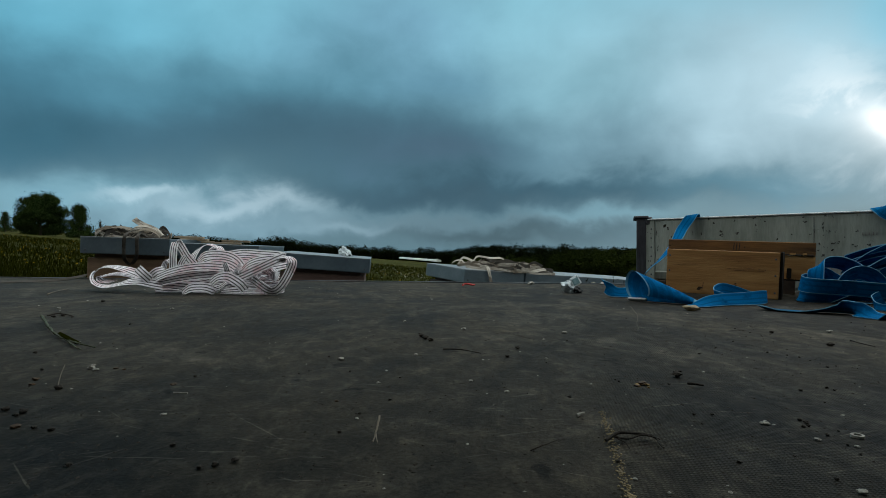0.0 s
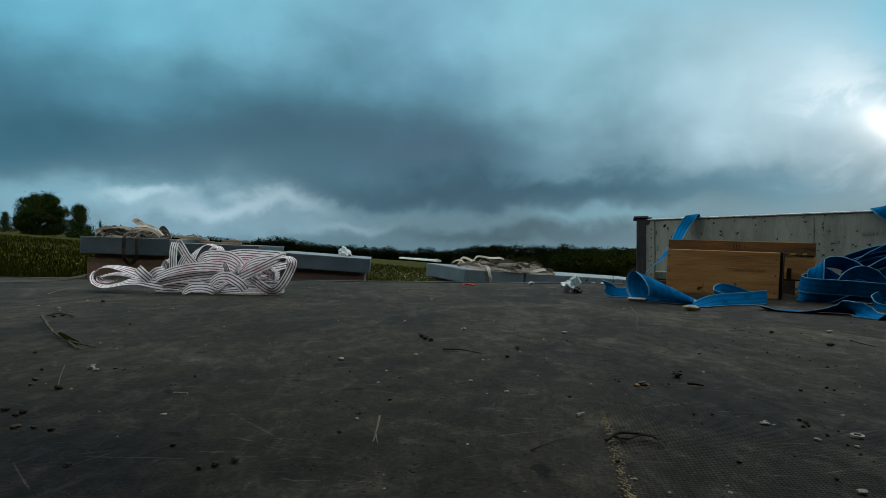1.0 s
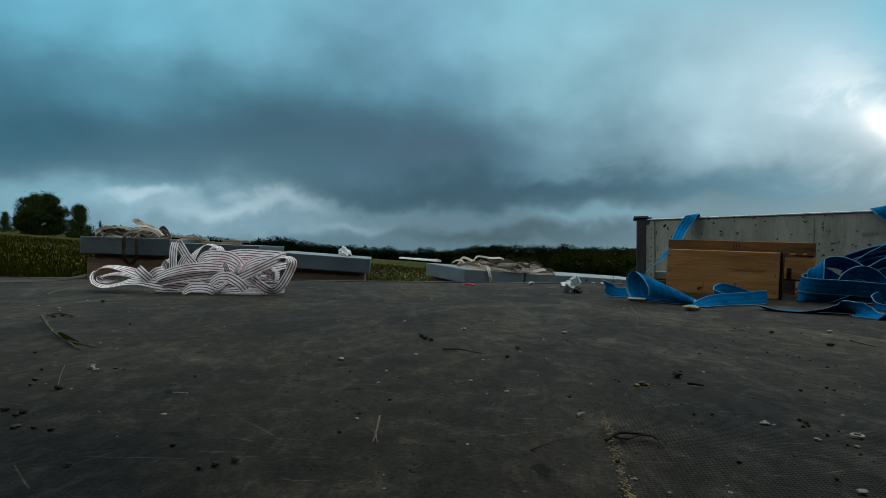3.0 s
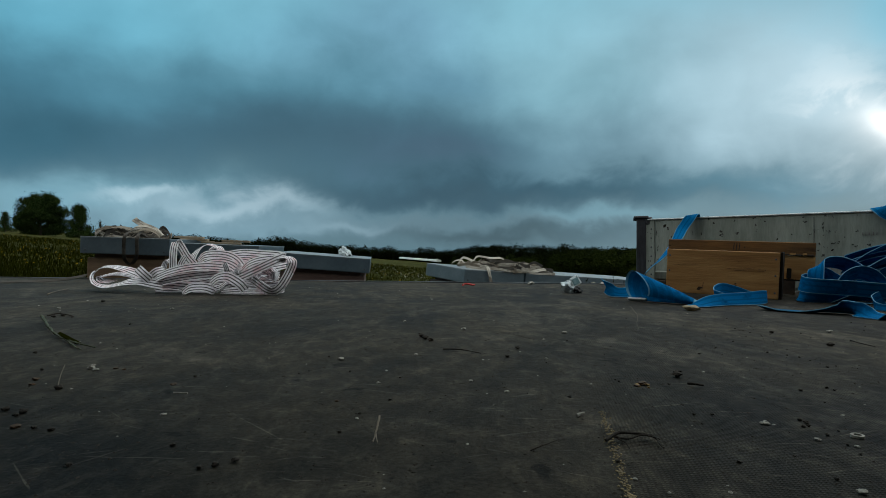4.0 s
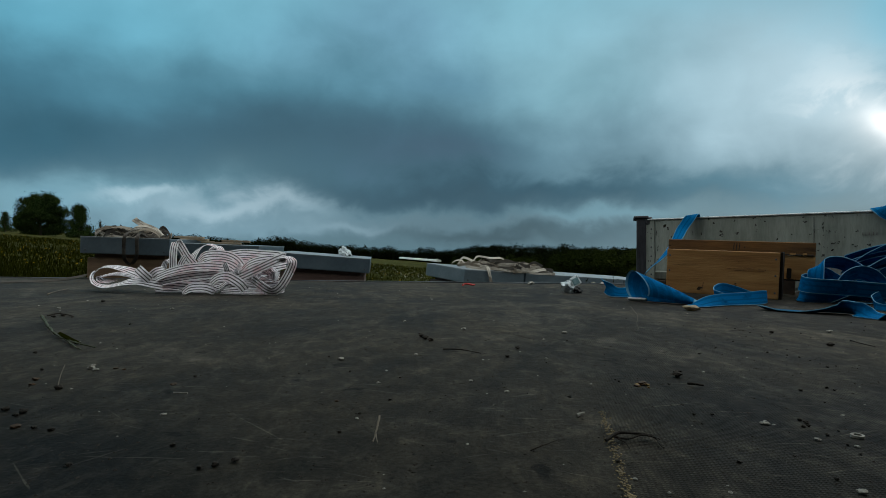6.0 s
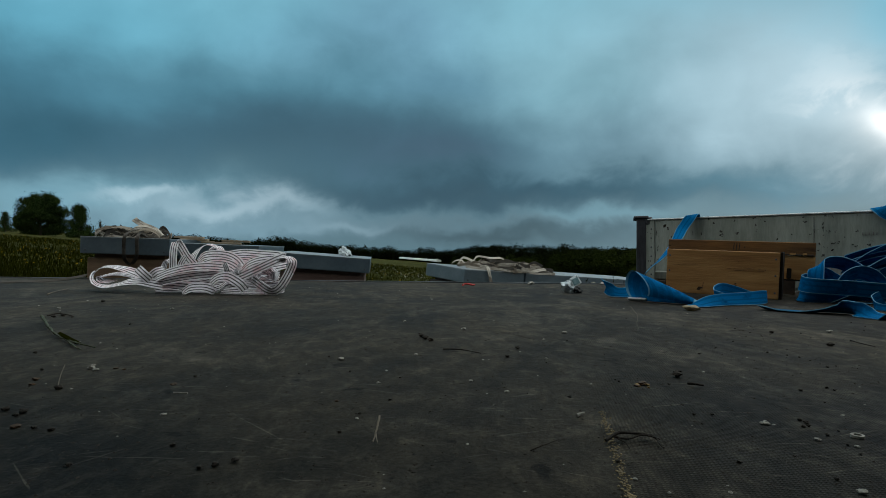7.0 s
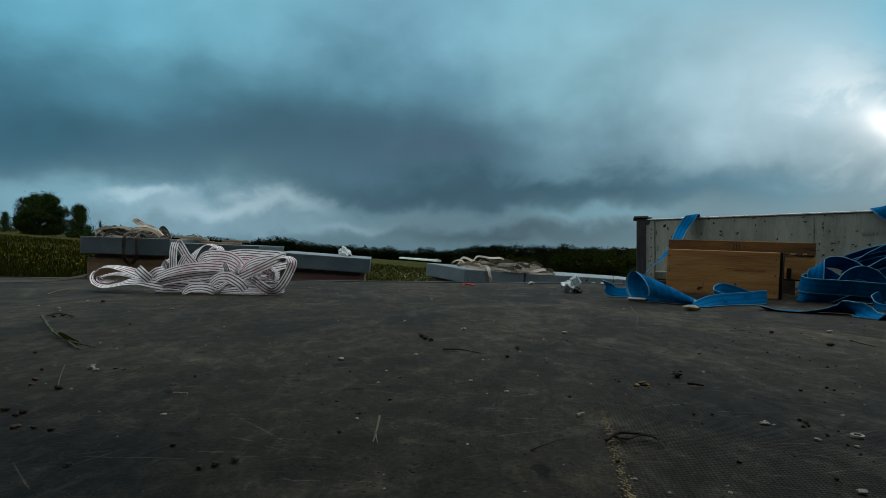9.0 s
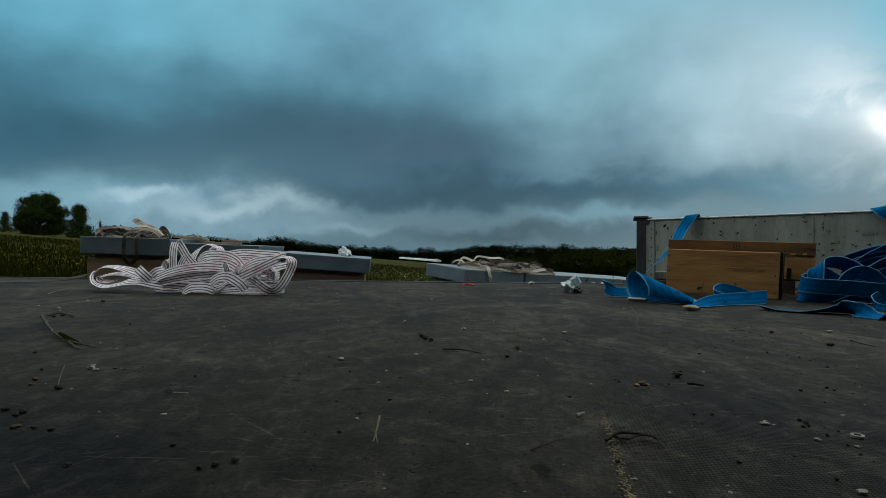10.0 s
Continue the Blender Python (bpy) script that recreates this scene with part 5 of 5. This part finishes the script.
stem("straw_piece", [(0.128, 0.516, 0.002), (0.137, 0.522, 0.003)], 0.0016, M["chip"], "short pale piece of straw", "straw")
stem("straw_piece", [(-0.299, 0.597, 0.002), (-0.282, 0.592, 0.003)], 0.0011, M["chip"], "short pale piece of straw", "straw")
stem("straw_piece", [(-1.400, 1.900, 0.002), (-1.458, 2.025, 0.003), (-1.510, 2.168, 0.002)], 0.0014, M["pallet"], "thin pale straw on the deck", "straw")
stem("straw_piece", [(0.517, 1.480, 0.003), (0.468, 1.293, 0.002), (0.418, 1.157, 0.002), (0.390, 1.069, 0.002)], 0.0004, M["pallet"], "thin curled pale fibre", "straw")
stem("straw_piece", [(-0.444, 0.618, 0.002), (-0.483, 0.678, 0.002), (-0.524, 0.744, 0.002)], 0.0005, M["pallet"], "thin pale fibre lying on the deck", "straw")
stem("twig", [(0.135, 0.446, 0.003), (0.150, 0.455, 0.006), (0.161, 0.458, 0.005), (0.173, 0.457, 0.004), (0.179, 0.453, 0.003), (0.177, 0.432, 0.002)], 0.0016, M["soil"], "crooked dark twig lying over a deck joint", "twig")
stem("twig", [(0.144, 0.453, 0.004), (0.155, 0.450, 0.003), (0.170, 0.454, 0.005), (0.181, 0.449, 0.003)], 0.0011, M["soil"], "thin dark twig lying over a deck joint", "twig")
stem("twig", [(0.147, 0.450, 0.003), (0.150, 0.441, 0.003), (0.150, 0.431, 0.002)], 0.0009, M["soil"], "thin dark twig lying over a deck joint", "twig")
stem("twig", [(0.291, 0.636, 0.003), (0.296, 0.628, 0.004), (0.304, 0.626, 0.003)], 0.0018, M["soil"], "short dark twig on the deck", "twig")
stem("grass_stem", [(0.070, 0.429, 0.001), (0.081, 0.435, 0.003), (0.098, 0.454, 0.001)], 0.0006, M["soil"], "thin dark dry grass stem", "stem")
red = stem("red_thread", [(0.085, 2.33, 0.004), (0.10, 2.35, 0.010), (0.12, 2.34, 0.006), (0.14, 2.36, 0.005), (0.11, 2.38, 0.008)], 0.0045, M["red"], "short tangle of red twine at the deck edge", "twine")

bm = bmesh.new()
bmesh.ops.create_circle(bm, segments=18, radius=0.0052)
ring = list(bm.edges)
made = bmesh.ops.extrude_edge_only(bm, edges=ring)["geom"]
bmesh.ops.scale(bm, vec=(0.6, 0.6, 1), verts=[g for g in made if isinstance(g, bmesh.types.BMVert)])
solid = bmesh.ops.extrude_face_region(bm, geom=list(bm.faces))["geom"]
bmesh.ops.translate(bm, vec=(0, 0, 0.0022), verts=[g for g in solid if isinstance(g, bmesh.types.BMVert)])
washer = tagged(part("washer", bm, M["chip"]), "small pale ring washer on the deck", "washer", LITTER)
washer.matrix_basis = pose(0.356, 0.461, 0.0004)


def wrapper():
    ob = thing("crumpled_wrapper", pose(0.469, 1.985, 0, 0, 0, 25), "crumpled white and silver wrapper on the deck", "wrapper")
    bm = bmesh.new()
    bmesh.ops.create_icosphere(bm, subdivisions=3, radius=0.026)
    for v in bm.verts:
        v.co *= 1 + 0.75 * noise.noise(v.co * 45) + 0.3 * noise.noise(v.co * 110)
        v.co.z = max(0.0, v.co.z * 0.9 + 0.020)
    part("ball", bm, M["foil"], ob)
    bm = bmesh.new()
    add_box(bm, (0.040, 0.004, 0.036), (0.016, -0.012, 0.044), turn=pose(0, 0, 0, -18, -24, 0), bevel=0.0015)
    part("flap", bm, M["foil"], ob)
    bm = bmesh.new()
    add_box(bm, (0.028, 0.002, 0.024), (0.0152, -0.0150, 0.0432), turn=pose(0, 0, 0, -18, -24, 0), bevel=0.0008)
    part("printed_panel", bm, M["teal_print"], ob)
    bm = bmesh.new()
    bmesh.ops.create_icosphere(bm, subdivisions=3, radius=0.021)
    for v in bm.verts:
        v.co *= 1 + 0.6 * noise.noise(v.co * 70)
        v.co.z = max(0.001, v.co.z * 0.7 + 0.010)
        v.co.x += 0.018
        v.co.y -= 0.014
    part("dark_lining", bm, M["rubber"], ob)


wrapper()


def joint_dirt():
    """Crumbs of soil and wax packed in the open joint between two deck sheets."""
    bm = bmesh.new()
    rng = random.Random(4)
    for i in range(340):
        t = rng.random() ** 0.8
        x, y = 0.158 - 0.040 * t + rng.gauss(0, 0.0022), 0.536 - 0.205 * t
        s = rng.uniform(0.0003, 0.0011)
        bmesh.ops.create_icosphere(bm, subdivisions=1, radius=s, matrix=Matrix.Translation((x, y, s * 0.4)) @ Matrix.Diagonal((1, 1.3, 0.6, 1)))
    tagged(part("joint_crumbs", bm, M["wax"]), "yellow-brown crumbs packed along a deck joint", "crumbs", kind="stuff")


joint_dirt()


def scratches():
    """Long scuffs dragged over the film of the deck."""
    bm = bmesh.new()

    def drag(width, *pts):
        line = smooth_line([(x, y, 0.0006) for x, y in pts], 0.008)
        rows = []
        for k, (q, s) in enumerate(line):
            d = (line[min(k + 1, len(line) - 1)][0] - line[max(k - 1, 0)][0]).normalized()
            w = width * math.sin(math.pi * (0.06 + 0.88 * k / (len(line) - 1))) * (0.8 + 0.5 * noise.noise(q * 60))
            rows.append([bm.verts.new(q + Vector((-d.y, d.x, 0)) * e * w) for e in (-0.5, 0.5)])
        for a, b in zip(rows, rows[1:]):
            bm.faces.new((a[0], b[0], b[1], a[1]))

    drag(0.006, (0.133, 0.399), (0.185, 0.432), (0.242, 0.469))
    drag(0.0016, (0.082, 0.428), (0.095, 0.406), (0.105, 0.383))
    drag(0.0018, (0.077, 0.493), (0.085, 0.479), (0.093, 0.465))
    drag(0.0022, (0.406, 0.663), (0.442, 0.703), (0.491, 0.736))
    drag(0.0012, (0.148, 0.351), (0.164, 0.368))
    drag(0.0022, (0.277, 0.836), (0.286, 0.797))
    drag(0.0030, (0.388, 0.956), (0.408, 0.922), (0.425, 0.885))
    drag(0.0020, (0.368, 0.663), (0.417, 0.684))
    drag(0.0018, (-0.117, 0.597), (-0.111, 0.618), (-0.105, 0.647))
    drag(0.0014, (-0.259, 0.536), (-0.247, 0.560), (-0.239, 0.590))
    drag(0.0020, (-0.109, 0.770), (-0.082, 0.751), (-0.059, 0.729))
    drag(0.0034, (-0.474, 1.149), (-0.468, 1.221), (-0.475, 1.327))
    drag(0.0060, (-0.316, 0.900), (-0.310, 0.944), (-0.308, 0.993))
    drag(0.0090, (-0.353, 1.241), (-0.316, 1.231), (-0.280, 1.221))
    drag(0.0050, (0.085, 1.069), (0.130, 1.019), (0.173, 0.933))
    drag(0.0060, (0.342, 1.438), (0.399, 1.374), (0.430, 1.272))
    drag(0.0040, (-0.109, 1.231), (-0.061, 1.175), (-0.017, 1.157))
    ob = part("deck_scratches", bm, M["scratch"])
    ob.visible_shadow = False
    tagged(ob, "pale scuffs and scratches dragged over the deck", "scratches", kind="stuff")


scratches()


def grit():
    """Fine grit strewn over the deck, thicker near the camera's side."""
    verts, faces = [], []
    rng = np.random.default_rng(9)
    for i in range(3800):
        y = 0.3 + 2.0 * rng.random() ** 1.4
        x = y * (-0.85 + 1.7 * rng.random())
        if x > 0.8 + 0.2 * (2.4 - y):
            continue
        s = (0.0006 + 0.0011 * rng.random() ** 2) * (1 + y * 0.6)
        b = len(verts)
        t = rng.random(4) * 0.6 + 0.7
        verts += [(x - s * t[0], y, 0), (x, y + s * t[1], 0), (x + s * t[2], y, 0), (x, y - s * t[3], 0), (x, y, s * 0.5)]
        faces += [(b, b + 4, b + 1), (b + 1, b + 4, b + 2), (b + 2, b + 4, b + 3), (b + 3, b + 4, b)]
    v, f = np.array(verts), np.array(faces)
    for name, mat, lo, hi, label in (("dark_grit", "soil", 0.0, 0.965, "fine dark grit strewn over the deck"), ("pale_grit", "chip", 0.965, 1.0, "fine pale grit strewn over the deck")):
        n = len(v) // 5
        a, b = int(n * lo), int(n * hi)
        ob = from_arrays(name, v[a * 5:b * 5], f[a * 4:b * 4] - a * 5, M[mat])
        tagged(ob, label, "grit", kind="stuff")


grit()


# ---- beehives ----
def hive(corner, rot, w, d, tall, lid_h, boxes, label, group="beehives beside the trailer", cleats=True):
    """A hive whose lid's front corner is at corner. boxes: material and height from the top down; the base goes down to the ground."""
    m = Matrix.Translation(corner) @ pose(0, 0, 0, 0, 0, rot[2]) @ pose(0, 0, 0, rot[0], rot[1], 0) @ Matrix.Translation((0, 0, -tall))
    ob = thing("beehive", m, label, "beehive", group)
    lid = part("lid", box((w, d, lid_h), (w / 2, d / 2, tall - lid_h / 2), bevel=0.004, seg=2), M["lid"], ob, "zinc-clad flat lid")
    # thin sheet that carries the painted brightness of the lid's sky-lit top
    part("top_sheet", box((w + 0.003, d + 0.003, 0.004), (w / 2, d / 2, tall + 0.002), bevel=0.001), M["lit_lid_top"], lid, "pale zinc sheet, coloured as if lit by the sky")
    for x in (0.03, w - 0.03):
        bm = bmesh.new()
        add_tube(bm, (x, 0.003, tall - lid_h + 0.02), (x, -0.003, tall - lid_h + 0.02), 0.006, 0.005, 8)
        part("nail", bm, M["dark_steel"], lid)
    z = tall - lid_h
    first = True
    for mat, h in boxes:
        bm = bmesh.new()
        i = 0.026
        gap = 0.022 if first else 0.003
        add_box(bm, (w - 2 * i, d - 2 * i, h - gap), (w / 2, d / 2, z - gap - (h - gap) / 2), bevel=0.003)
        if first:
            add_box(bm, (w - 2 * i - 0.05, d - 2 * i - 0.05, 0.04), (w / 2, d / 2, z - 0.012))
        body = part("hive_box", bm, M[mat], ob)
        if not cleats:
            z -= h
            first = False
            continue
        part("cleat", box((w - 2 * i - 0.03, 0.020, 0.035), (w / 2, i - 0.0105, z - h * 0.55), bevel=0.003), M[mat], body)
        for sx in (i - 0.0105, w - i + 0.0105):
            part("hand_rail", box((0.020, d * 0.5, 0.030), (sx, d / 2, z - h * 0.45), bevel=0.003), M[mat], body)
        z -= h
        first = False
    part("floor_board", box((w - 0.02, d, 0.045), (w / 2, d / 2 - 0.01, z - 0.0235), bevel=0.003), M["hive_grey"], ob)
    z -= 0.047
    for y in (0.06, d - 0.06):
        part("base_runner", box((w - 0.02, 0.09, z + 0.10), (w / 2, y, (z - 0.10) / 2), bevel=0.004), M["pallet"], ob)
    return ob


TWO = 0.225
G1, G2 = "hives in the row beside the trailer", "hives on the turned pallet"


def hive_at(corner, rot, w, mat, label, group, lid_h=0.092, d=0.50, cleats=False):
    """A hive of two boxes whose lid's near corner is at corner; it reaches down to the meadow."""
    tall = corner[2] - ground_z(corner[0] + w / 2, corner[1] + d / 2) + 0.03
    return hive(Vector(corner), rot, w, d, tall, lid_h, [(mat, TWO), ("hive_grey", TWO)], label, group, cleats)


hive_at((-2.027, 3.000, 0.231), (0, 1.9, 0), 0.50, "hive_tan", "pale timber beehive with a strap tied over its zinc lid", G1, 0.092)
hive_at((-1.570, 3.120, 0.195), (0, 2.2, 0), 0.50, "hive_tan", "pale timber beehive with slats on its zinc lid", G1, 0.088)
hive_at((-0.944, 3.050, 0.140), (0.7, 4.4, 7.0), 0.528, "hive_plum", "plum-brown timber beehive with a galvanised zinc lid", G1, 0.080)
ROT = (3.5, 4.2, 32.0)
c0 = Vector((0.144, 3.500, 0.026))
step = (pose(0, 0, 0, 0, 0, ROT[2]) @ pose(0, 0, 0, ROT[0], ROT[1], 0)).to_3x3() @ Vector((0.52, 0, 0))
for i, (mat, label) in enumerate((("hive_dark", "dark timber beehive with a tangle of straps on its lid"), ("hive_tan", "pale timber beehive with straps across its zinc lid"),
                                  ("hive_green", "dark green timber beehive with a galvanised zinc lid"), ("hive_tan", "pale timber beehive with a galvanised zinc lid"))):
    hive_at(c0 + step * i, ROT, 0.505, mat, label, G2, 0.086)
# the next hives of the apiary, which the headboard hides
for x, y, mat, label in ((1.66, 3.25, "hive_grey", "low grey timber beehive with a flat zinc lid"), (2.22, 3.12, "hive_plum", "plum-brown timber beehive with a broad zinc lid"),
                         (6.10, 2.95, "hive_yellow", "yellow timber beehive with a strap over its zinc lid"), (6.72, 2.95, "hive_yellow", "low yellow timber beehive with a zinc lid")):
    hive_at((x, y, ground_z(x, y) + 0.86), (0, 3.5, 0), 0.50, mat, label, "hives ahead of the trailer")
c1 = Vector((3.33, 3.70, ground_z(3.33, 3.70) + 0.88))
for i, (mat, label) in enumerate((("hive_dark", "dark timber beehive with a zinc lid on a turned pallet"), ("hive_tan", "pale timber beehive with a galvanised zinc lid"),
                                  ("hive_green", "dark green timber beehive with a galvanised zinc lid"), ("hive_yellow", "yellow timber beehive with a galvanised zinc lid"))):
    hive_at(c1 + step * i, ROT, 0.505, mat, label, "hives ahead of the trailer", 0.086)
# and those that the trailer has already passed
for x, y, mat, label in ((-3.88, 3.45, "hive_yellow", "yellow timber beehive with a galvanised zinc lid"), (-4.46, 3.55, "hive_dark", "dark timber beehive with a galvanised zinc lid"),
                         (-5.10, 3.66, "hive_tan", "pale timber beehive with a galvanised zinc lid"), (-5.68, 3.76, "hive_tan", "pale timber beehive with a galvanised zinc lid"),
                         (-6.86, 3.96, "hive_tan", "pale timber beehive with a galvanised zinc lid"), (-7.44, 4.06, "hive_yellow", "orange-yellow timber beehive with a galvanised zinc lid"),
                         (-8.02, 4.16, "hive_tan", "pale timber beehive with a galvanised zinc lid")):
    hive_at((x, y, ground_z(x, y) + 0.86), (0, 3.5, 0), 0.50, mat, label, "hives already passed")

for n in range(7):
    ob = part("wooden_slat", box((0.17, 0.035, 0.013), (0, 0, 0.0065), bevel=0.002), M["slat"])
    ob.matrix_basis = pose(-1.56 + 0.23 * (n % 2) + 0.01 * (n % 3), 3.30 + 0.05 * (n % 3), 0.186 - 0.009 * (n % 2) + 0.0135 * (n // 2), 0, 2.2, 2 + 3 * (n % 4))
    tagged(ob, "thin pale wooden slat on a hive lid", "slat", "slats on a lid")


def strap_nest(m, seed, half, rise, loops, mats, width, label, lean=(0.3, 1.0)):
    """A tangle of webbing: flattish loops that wander round one another, resting on a lid."""
    rng = random.Random(seed)
    ob = thing("strap_tangle", m, label, "straps")
    for i in range(loops):
        cx, cy = rng.uniform(-0.45, 0.45) * half[0], rng.uniform(-0.4, 0.4) * half[1]
        ra, rb = half[0] * rng.uniform(0.35, 0.75), half[1] * rng.uniform(0.4, 0.9)
        a0, turn = rng.uniform(0, 6.28), rng.uniform(4.2, 7.5)
        tilt = rng.uniform(-0.6, 0.6)
        pts = []
        z0 = rise * rng.uniform(0.08, 0.6)
        for k in range(12):
            a = a0 + turn * k / 11
            pts.append((cx + ra * math.cos(a) + rng.uniform(-0.02, 0.02), cy + rb * math.sin(a), max(0.012, z0 + rise * 0.4 * tilt * math.sin(a + i) + rng.uniform(-0.03, 0.03))))
        strap_mesh("strap", [(pts, (rng.uniform(-0.4, 0.4), rng.uniform(*lean), rng.uniform(0.4, 1)))], width, M[mats[i % len(mats)]], floor=0.001, parent=ob, step=0.014)
    return ob


def laid(ob, name, pts, refs, width, mat):
    """One more turn of a tangle, given in the place's own metres."""
    inv = ob.matrix_basis.inverted()
    turn = inv.to_3x3()
    refs = [tuple(turn @ Vector(r)) for r in (refs if isinstance(refs, list) else [refs] * len(pts))]
    strap_mesh(name, [([inv @ Vector(p) for p in pts], refs)], width, mat, parent=ob)


# a heap of faded straps, one end tied down round the lid
n1 = strap_nest(pose(-1.90, 3.30, 0.224, 0, 1.9, 0), 5, (0.19, 0.13), 0.072, 26, ("tan_strap", "grimy_strap", "grimy_strap", "cream_strap"), 0.018, "faded tan webbing straps heaped and tied on a hive lid", (-0.1, 0.35))
laid(n1, "loop", [(-2.068, 3.200, 0.243), (-2.022, 3.180, 0.266), (-1.959, 3.160, 0.285), (-1.891, 3.140, 0.291), (-1.826, 3.120, 0.280), (-1.787, 3.120, 0.257)], (0, 0.9, 0.3), 0.030, M["tan_strap"])
laid(n1, "loop", [(-1.834, 3.100, 0.234), (-1.801, 3.100, 0.273), (-1.759, 3.100, 0.293), (-1.703, 3.100, 0.293), (-1.658, 3.100, 0.276), (-1.622, 3.100, 0.240)], (0, 0.85, 0.4), 0.030, M["cream_strap"])
laid(n1, "loop", [(-1.778, 3.060, 0.230), (-1.733, 3.060, 0.265), (-1.681, 3.060, 0.275), (-1.633, 3.060, 0.255), (-1.621, 3.080, 0.233)], (0, 0.8, 0.5), 0.028, M["tan_strap"])
laid(n1, "stiff_end", [(-1.695, 3.120, 0.284), (-1.737, 3.120, 0.300), (-1.773, 3.120, 0.320), (-1.796, 3.120, 0.336)], (0.15, 0.5, 0.75), 0.032, M["cream_strap"])
laid(n1, "tie", [(-1.775, 3.100, 0.273), (-1.767, 3.020, 0.257), (-1.760, 2.970, 0.234), (-1.763, 2.965, 0.190), (-1.766, 2.970, 0.134), (-1.775, 3.000, 0.096), (-1.761, 3.020, 0.076), (-1.724, 3.000, 0.096), (-1.697, 2.975, 0.140), (-1.692, 2.965, 0.196), (-1.691, 2.970, 0.231), (-1.731, 3.080, 0.262)], (1, 0.1, 0.1), 0.019, M["grimy_strap"])
# cream straps over the turned row, one end hanging down
n2 = strap_nest(pose(0.46, 3.86, 0.000, 3.5, 4.2, 32), 9, (0.36, 0.16), 0.085, 22, ("tan_strap", "grimy_strap", "cream_strap"), 0.017, "cream webbing straps tangled over two hive lids", (-0.1, 0.3))
laid(n2, "loop", [(0.051, 3.750, 0.032), (0.063, 3.750, 0.063), (0.095, 3.750, 0.083), (0.134, 3.750, 0.079), (0.157, 3.720, 0.048)], (0.1, 0.9, 0.3), 0.022, M["cream_strap"])
laid(n2, "loop", [(0.112, 3.800, 0.062), (0.144, 3.800, 0.102), (0.214, 3.760, 0.075), (0.278, 3.720, 0.048), (0.343, 3.700, 0.033)], (0, 0.8, 0.6), 0.022, M["cream_strap"])
laid(n2, "loop", [(0.219, 3.850, 0.077), (0.251, 3.850, 0.109), (0.345, 3.900, 0.096), (0.424, 3.950, 0.095), (0.453, 3.950, 0.071), (0.394, 3.900, 0.051)], (0, 0.8, 0.5), 0.022, M["cream_strap"])
laid(n2, "loop", [(0.379, 3.750, 0.016), (0.484, 3.800, 0.054), (0.592, 3.850, 0.057), (0.681, 3.900, 0.027), (0.757, 3.950, 0.008)], (0, 0.8, 0.5), 0.026, M["tan_strap"])
laid(n2, "loop", [(0.474, 3.720, -0.006), (0.558, 3.760, 0.008), (0.647, 3.820, 0.005), (0.743, 3.900, 0.014)], (0, 0.8, 0.5), 0.026, M["cream_strap"])
laid(n2, "hanging_end", [(0.288, 3.800, 0.070), (0.298, 3.680, 0.054), (0.303, 3.600, 0.029), (0.313, 3.585, -0.015), (0.325, 3.585, -0.080), (0.328, 3.585, -0.136)], (1, 0.4, 0), 0.022, M["cream_strap"])


def tall_weed(x, y, tall):
    """A leafy weed that grows up beside the bed."""
    rng = np.random.default_rng(31)
    ob = thing("tall_weed", pose(x, y, ground_z(x, y)), "tall yellow-green weed growing between trailer and hives", "weed")
    bm = bmesh.new()
    pts = []
    for k in range(5):
        a, lean = k * 1.3, 0.05 + 0.03 * k
        tip = Vector((lean * math.cos(a), 0.5 * lean * math.sin(a), tall * (0.93 + 0.07 * rng.random())))
        mid = Vector((tip.x * 0.3, tip.y * 0.3, tall * 0.6))
        add_tube(bm, (0, 0, -0.02), mid, 0.003, 0.0022, 5)
        add_tube(bm, mid, tip, 0.0022, 0.001, 5)
        for j in range(26):
            pts.append(np.array(mid.lerp(tip, rng.random() ** 0.6)) + rng.normal(size=3) * 0.012)
    part("stem", bm, M["stalk"], ob)
    v, f = leaf_quads(np.array(pts), 0.007 + 0.007 * rng.random(len(pts)), rng)
    from_arrays("leaves", v, f, M["blade"], ob)


tall_weed(0.873, 2.90, 0.965)
scrap = bmesh.new()
bmesh.ops.create_icosphere(scrap, subdivisions=3, radius=0.034)
for v in scrap.verts:
    v.co *= 1 + 0.8 * noise.noise(v.co * 30) + 0.5 * noise.noise(v.co * 75)
    v.co.z = max(0.0, v.co.z * 0.95 + 0.020)
film_scrap = tagged(part("plastic_scrap", scrap, M["foil"]), "crumpled scrap of white plastic on a hive lid", "plastic scrap")
film_scrap.matrix_basis = pose(-0.604, 3.30, 0.119, 0, 4, 0)
